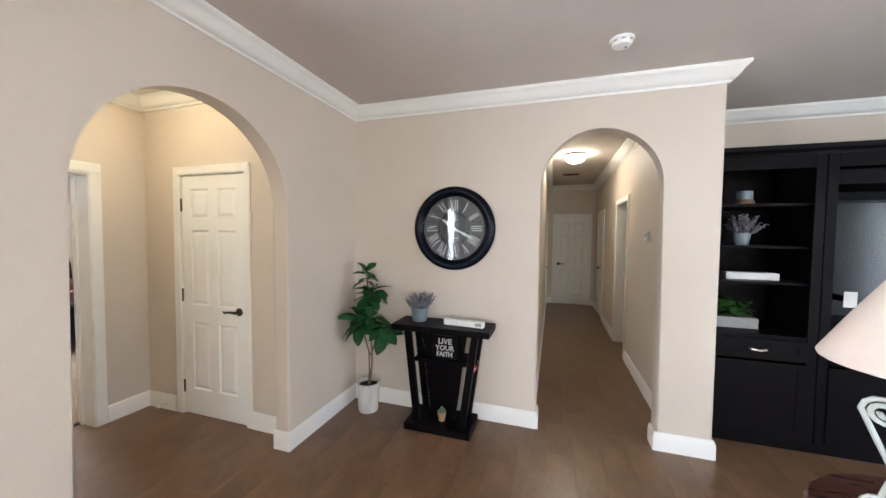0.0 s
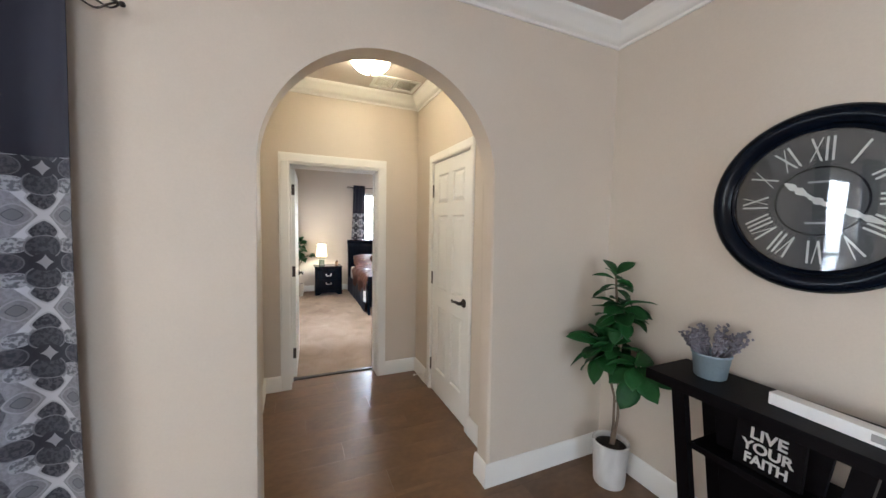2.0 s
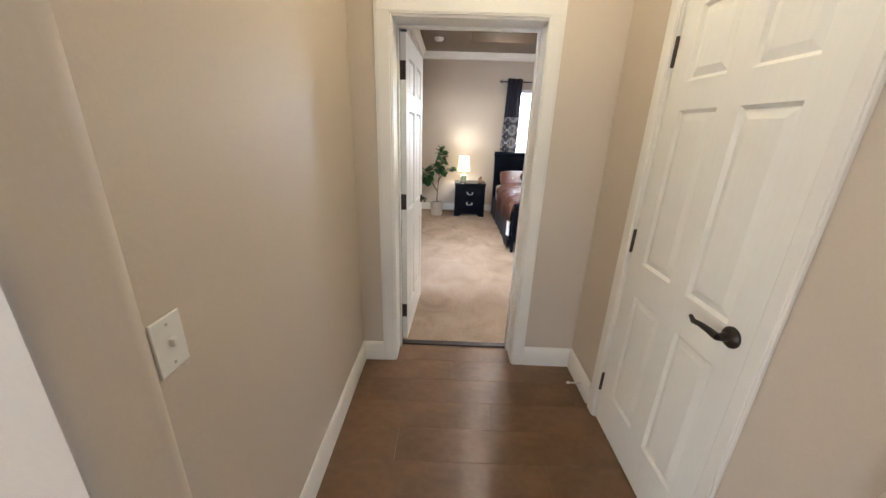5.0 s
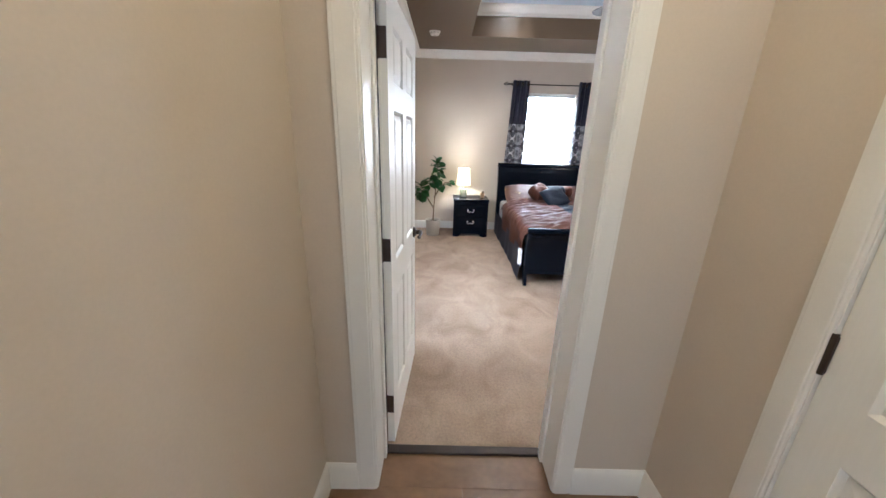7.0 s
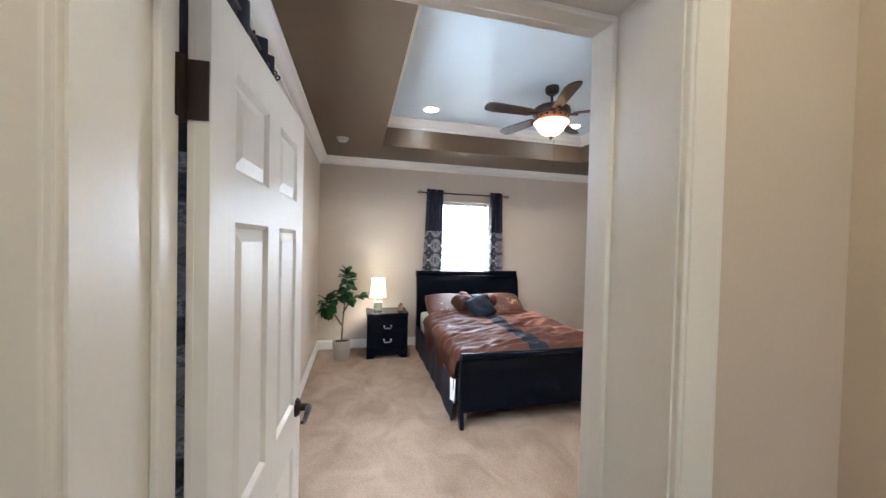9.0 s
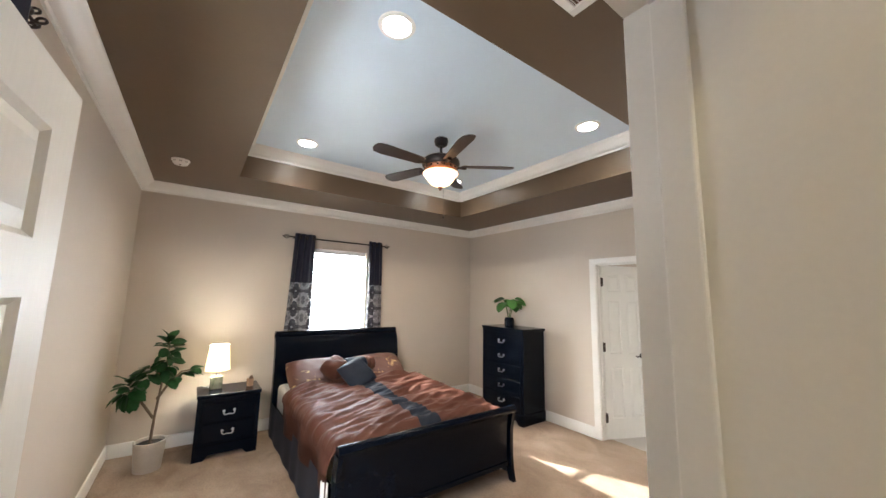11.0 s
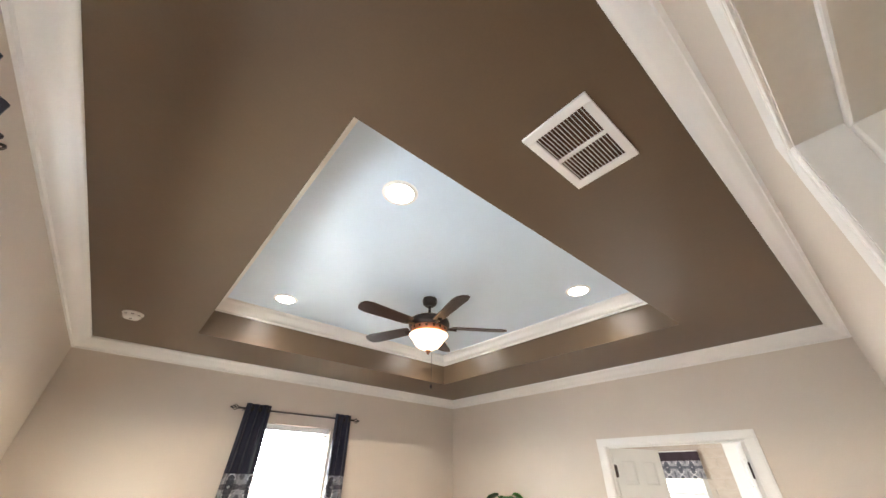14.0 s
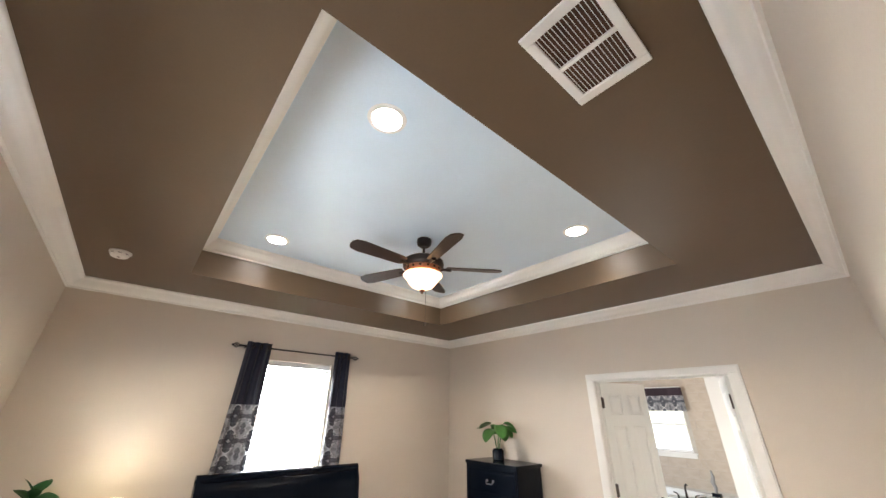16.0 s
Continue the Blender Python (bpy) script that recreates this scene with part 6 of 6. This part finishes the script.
# ---- bathroom ----
QX0, QX1, QY1 = -7.9, -3.6, 9.32
structure("wall_bath_window", boxes([(QX0, -7.0, QY1, QY1 + 0.12, 0, H), (-7.0, -6.22, QY1, QY1 + 0.12, 0, 1.12), (-7.0, -6.22, QY1, QY1 + 0.12, 2.02, H), (-6.22, QX1, QY1, QY1 + 0.12, 0, H)]), M["grout"], "bathroom end wall with a window", "wall")
structure("wall_bath_left", boxes([(QX0 - 0.12, QX0, 5.28, 6.5, 0, H), (QX0 - 0.12, QX0, 6.5, 7.4, 0, 0.8), (QX0 - 0.12, QX0, 6.5, 7.4, 2.2, H), (QX0 - 0.12, QX0, 7.4, QY1 + 0.12, 0, H)]), M["paint"], "plain bathroom wall", "wall")
structure("wall_bath_right", box(QX1, QX1 + 0.12, 5.28, QY1 + 0.12, 0, H), M["paint"], "plain bathroom wall", "wall")
structure("wall_bath_partition", box(-5.62, QX1, 8.80, QY1, 0.0, H), M["trim"], "cream partition wall beside the bathtub", "wall")
structure("ceiling_bath", box(QX0 - 0.12, QX1 + 0.12, 5.28, QY1 + 0.12, H, H + 0.1), M["ceiling"], "pale bathroom ceiling", "ceiling")
structure("floor_bath", box(QX0, QX1, 5.28, QY1, -0.1, 0.0), M["stone"], "pale stone bathroom floor", "floor")
window("window_6", "y", QY1, 0.12, -7.0, -6.22, 1.12, 2.02, "bright bathroom window above the tub", (1, 2), True, -1)
va = thing("valance", "damask window valance with a dark plum top band", "valance")
cloth("band", M["plum"], va, "y", QY1 - 0.075, -7.03, -6.14, 2.06, 2.20, 6, 0.008, 0, "dark plum band", nz=4)
cloth("skirt", M["damask_small"], va, "y", QY1 - 0.075, -7.03, -6.14, 1.79, 2.059, 6, 0.010, 0, "damask skirt", nz=4)
part("board", box(-7.06, -6.16, QY1 - 0.095, QY1 - 0.001, 2.201, 2.215), M["trim"], va)
TY = 8.36
tubo = thing("bathtub", "white drop-in bathtub in a panelled white deck", "bathtub", pose(0, 0, 0))
part("deck", box(-7.88, -5.63, TY, TY + 0.10, 0.50, 0.55, bevel=0.006), M["tub"], tubo)
part("deck", box(-7.88, -5.63, QY1 - 0.14, QY1 - 0.01, 0.50, 0.55), M["tub"], tubo)
part("deck", box(-6.05, -5.63, TY + 0.101, QY1 - 0.141, 0.50, 0.55), M["tub"], tubo)
basin = lathe([(0.52, 0.56), (0.50, 0.575), (0.47, 0.56), (0.44, 0.40), (0.36, 0.20), (0, 0.17)], 40)
bmesh.ops.scale(basin, vec=(1.75, 0.70, 1), verts=basin.verts)
part("basin", basin, M["tub"], tubo, "white basin", True, pose(-6.96, 8.82, 0))
for x0, x1 in ((-7.87, -7.0), (-6.99, -6.32), (-6.31, -5.51)):
    part("panel", box(x0, x1, TY + 0.012, TY + 0.03, 0.09, 0.499, bevel=0.003), M["tub"], tubo)
part("plinth", box(-7.88, -5.50, TY, TY + 0.03, 0.0, 0.085, bevel=0.004), M["trim"], tubo)
part("end_panel", box(-5.53, -5.50, TY + 0.031, 8.79, 0.0, 0.499), M["tub"], tubo)
part("deck", box(-5.629, -5.50, TY, 8.79, 0.50, 0.55, bevel=0.006), M["tub"], tubo)
fc = thing("tub_faucet", "dark bronze tub faucet with two lever handles", "faucet", pose(-6.19, TY + 0.06, 0.551))
part("spout", tube([(0, 0, 0), (0, 0, 0.12), (0, 0.02, 0.17), (0, 0.07, 0.185), (0, 0.11, 0.165)], [0.02, 0.014, 0.013, 0.012, 0.011], 10), M["bronze"], fc, "", True)
for s in (-0.12, 0.12):
    part("tap", tube([(s, 0, 0), (s, 0, 0.045), (s * 1.1, 0, 0.06), (s * 1.5, 0, 0.072)], [0.018, 0.012, 0.010, 0.007], 8), M["bronze"], fc, "", True)
st = thing("figure_ornament", "slim grey twisted ornament on a dark block", "ornament", pose(-5.95, 9.0, 0.551))
part("block", box(-0.06, 0.06, -0.04, 0.04, 0, 0.05, bevel=0.003), M["black"], st)
part("shaft", tube([(0, 0, 0.05), (0.01, 0, 0.12), (-0.012, 0, 0.2), (0.012, 0, 0.28), (0, 0, 0.36)], [0.015, 0.025, 0.03, 0.025, 0.01], 10), M["grey"], st, "", True)

# wall tiles, each a piece of its own
tiles = bpy.data.objects["wall_bath_window"]
me = bpy.data.meshes.new("tile")
tb = box(0.0015, 0.3035, -0.008, 0.0, 0.0015, 0.1505)
bmesh.ops.recalc_face_normals(tb, faces=tb.faces)
tb.to_mesh(me)
tb.free()
me.materials.append(M["tile"])


def tile_at(xa, xb, za, zb):
    whole = xb - xa > 0.30 and zb - za > 0.15
    if xb - xa < 0.01 or zb - za < 0.01:
        return
    mesh = me
    if not whole:
        cut = box(0.0015, xb - xa - 0.0015, -0.008, 0.0, 0.0015, zb - za - 0.0015)
        bmesh.ops.recalc_face_normals(cut, faces=cut.faces)
        mesh = bpy.data.meshes.new("tile")
        cut.to_mesh(mesh)
        cut.free()
        mesh.materials.append(M["tile"])
    ob = new("tile", mesh)
    ob.location = (xa, QY1, za)
    ob.parent = tiles


WX0, WX1, WZ0, WZ1 = -7.062, -6.158, 1.03, 2.022
for r in range(14):
    for c in range(9):
        x = -7.9 + c * 0.305 - (0.1525 if r % 2 else 0)
        z = 0.58 + r * 0.152
        if x > -5.90 or z > H - 0.16:
            continue
        xa, xb, za, zb = max(x, -7.9), x + 0.305, z, z + 0.152
        if xb <= WX0 or xa >= WX1 or zb <= WZ0 or za >= WZ1:
            tile_at(xa, xb, za, zb)
            continue
        # cut round the window
        tile_at(xa, min(xb, WX0), za, zb)
        tile_at(max(xa, WX1), xb, za, zb)
        xa, xb = max(xa, WX0), min(xb, WX1)
        tile_at(xa, xb, za, min(zb, WZ0))
        tile_at(xa, xb, max(za, WZ1), zb)


# ---- floor planks ----
def planks(parent_name, areas, label):
    """Planks that run along y, with staggered ends, each a piece of its own."""
    floor = tagged(thing(parent_name, label, "floor"), kind="structure")
    w, ln, gap = 0.19, 1.22, 0.0005
    cache = {}
    k = 0
    for x0, x1, y0, y1 in areas:
        n = math.ceil((x1 - x0) / w - 1e-6)
        for i in range(n):
            a, b = x0 + i * w, min(x1, x0 + (i + 1) * w)
            y = y0 - ((i * 0.41) % 1.0) * ln
            while y < y1:
                c, d = max(y0, y), min(y1, y + ln)
                if d - c > 0.02 and b - a > 0.01:
                    key = (round(b - a, 3), round(d - c, 3))
                    if key not in cache:
                        bm = box(gap, key[0] - gap, gap, key[1] - gap, -0.012, 0.0)
                        me = bpy.data.meshes.new("plank")
                        bmesh.ops.recalc_face_normals(bm, faces=bm.faces)
                        bm.to_mesh(me)
                        bm.free()
                        me.materials.append(M["wood"])
                        cache[key] = me
                    ob = new("plank", cache[key])
                    ob.location = (a, c, 0.0)
                    ob.parent = floor
                    k += 1
                y += ln
    return k


planks("floor_wood", [(-3.575, -1.83, 0.57, 2.2), (-1.83, 1.4, -1.0, 2.96), (0.0 - 0.17, 1.22, 2.96, 8.52), (1.4, 4.6, 0.6, 3.99), (1.22, 1.4, 2.96, 3.99)], "brown wood-look plank floor")
structure("floor_wood_rest", boxes([(-1.83, 4.72, -4.62, -1.0, -0.012, 0.0), (1.4, 4.72, -1.0, 0.6, -0.012, 0.0), (1.22, 3.12, 4.6, 6.02, -0.012, 0.0)]), M["wood"], "brown wood-look floor", "floor")
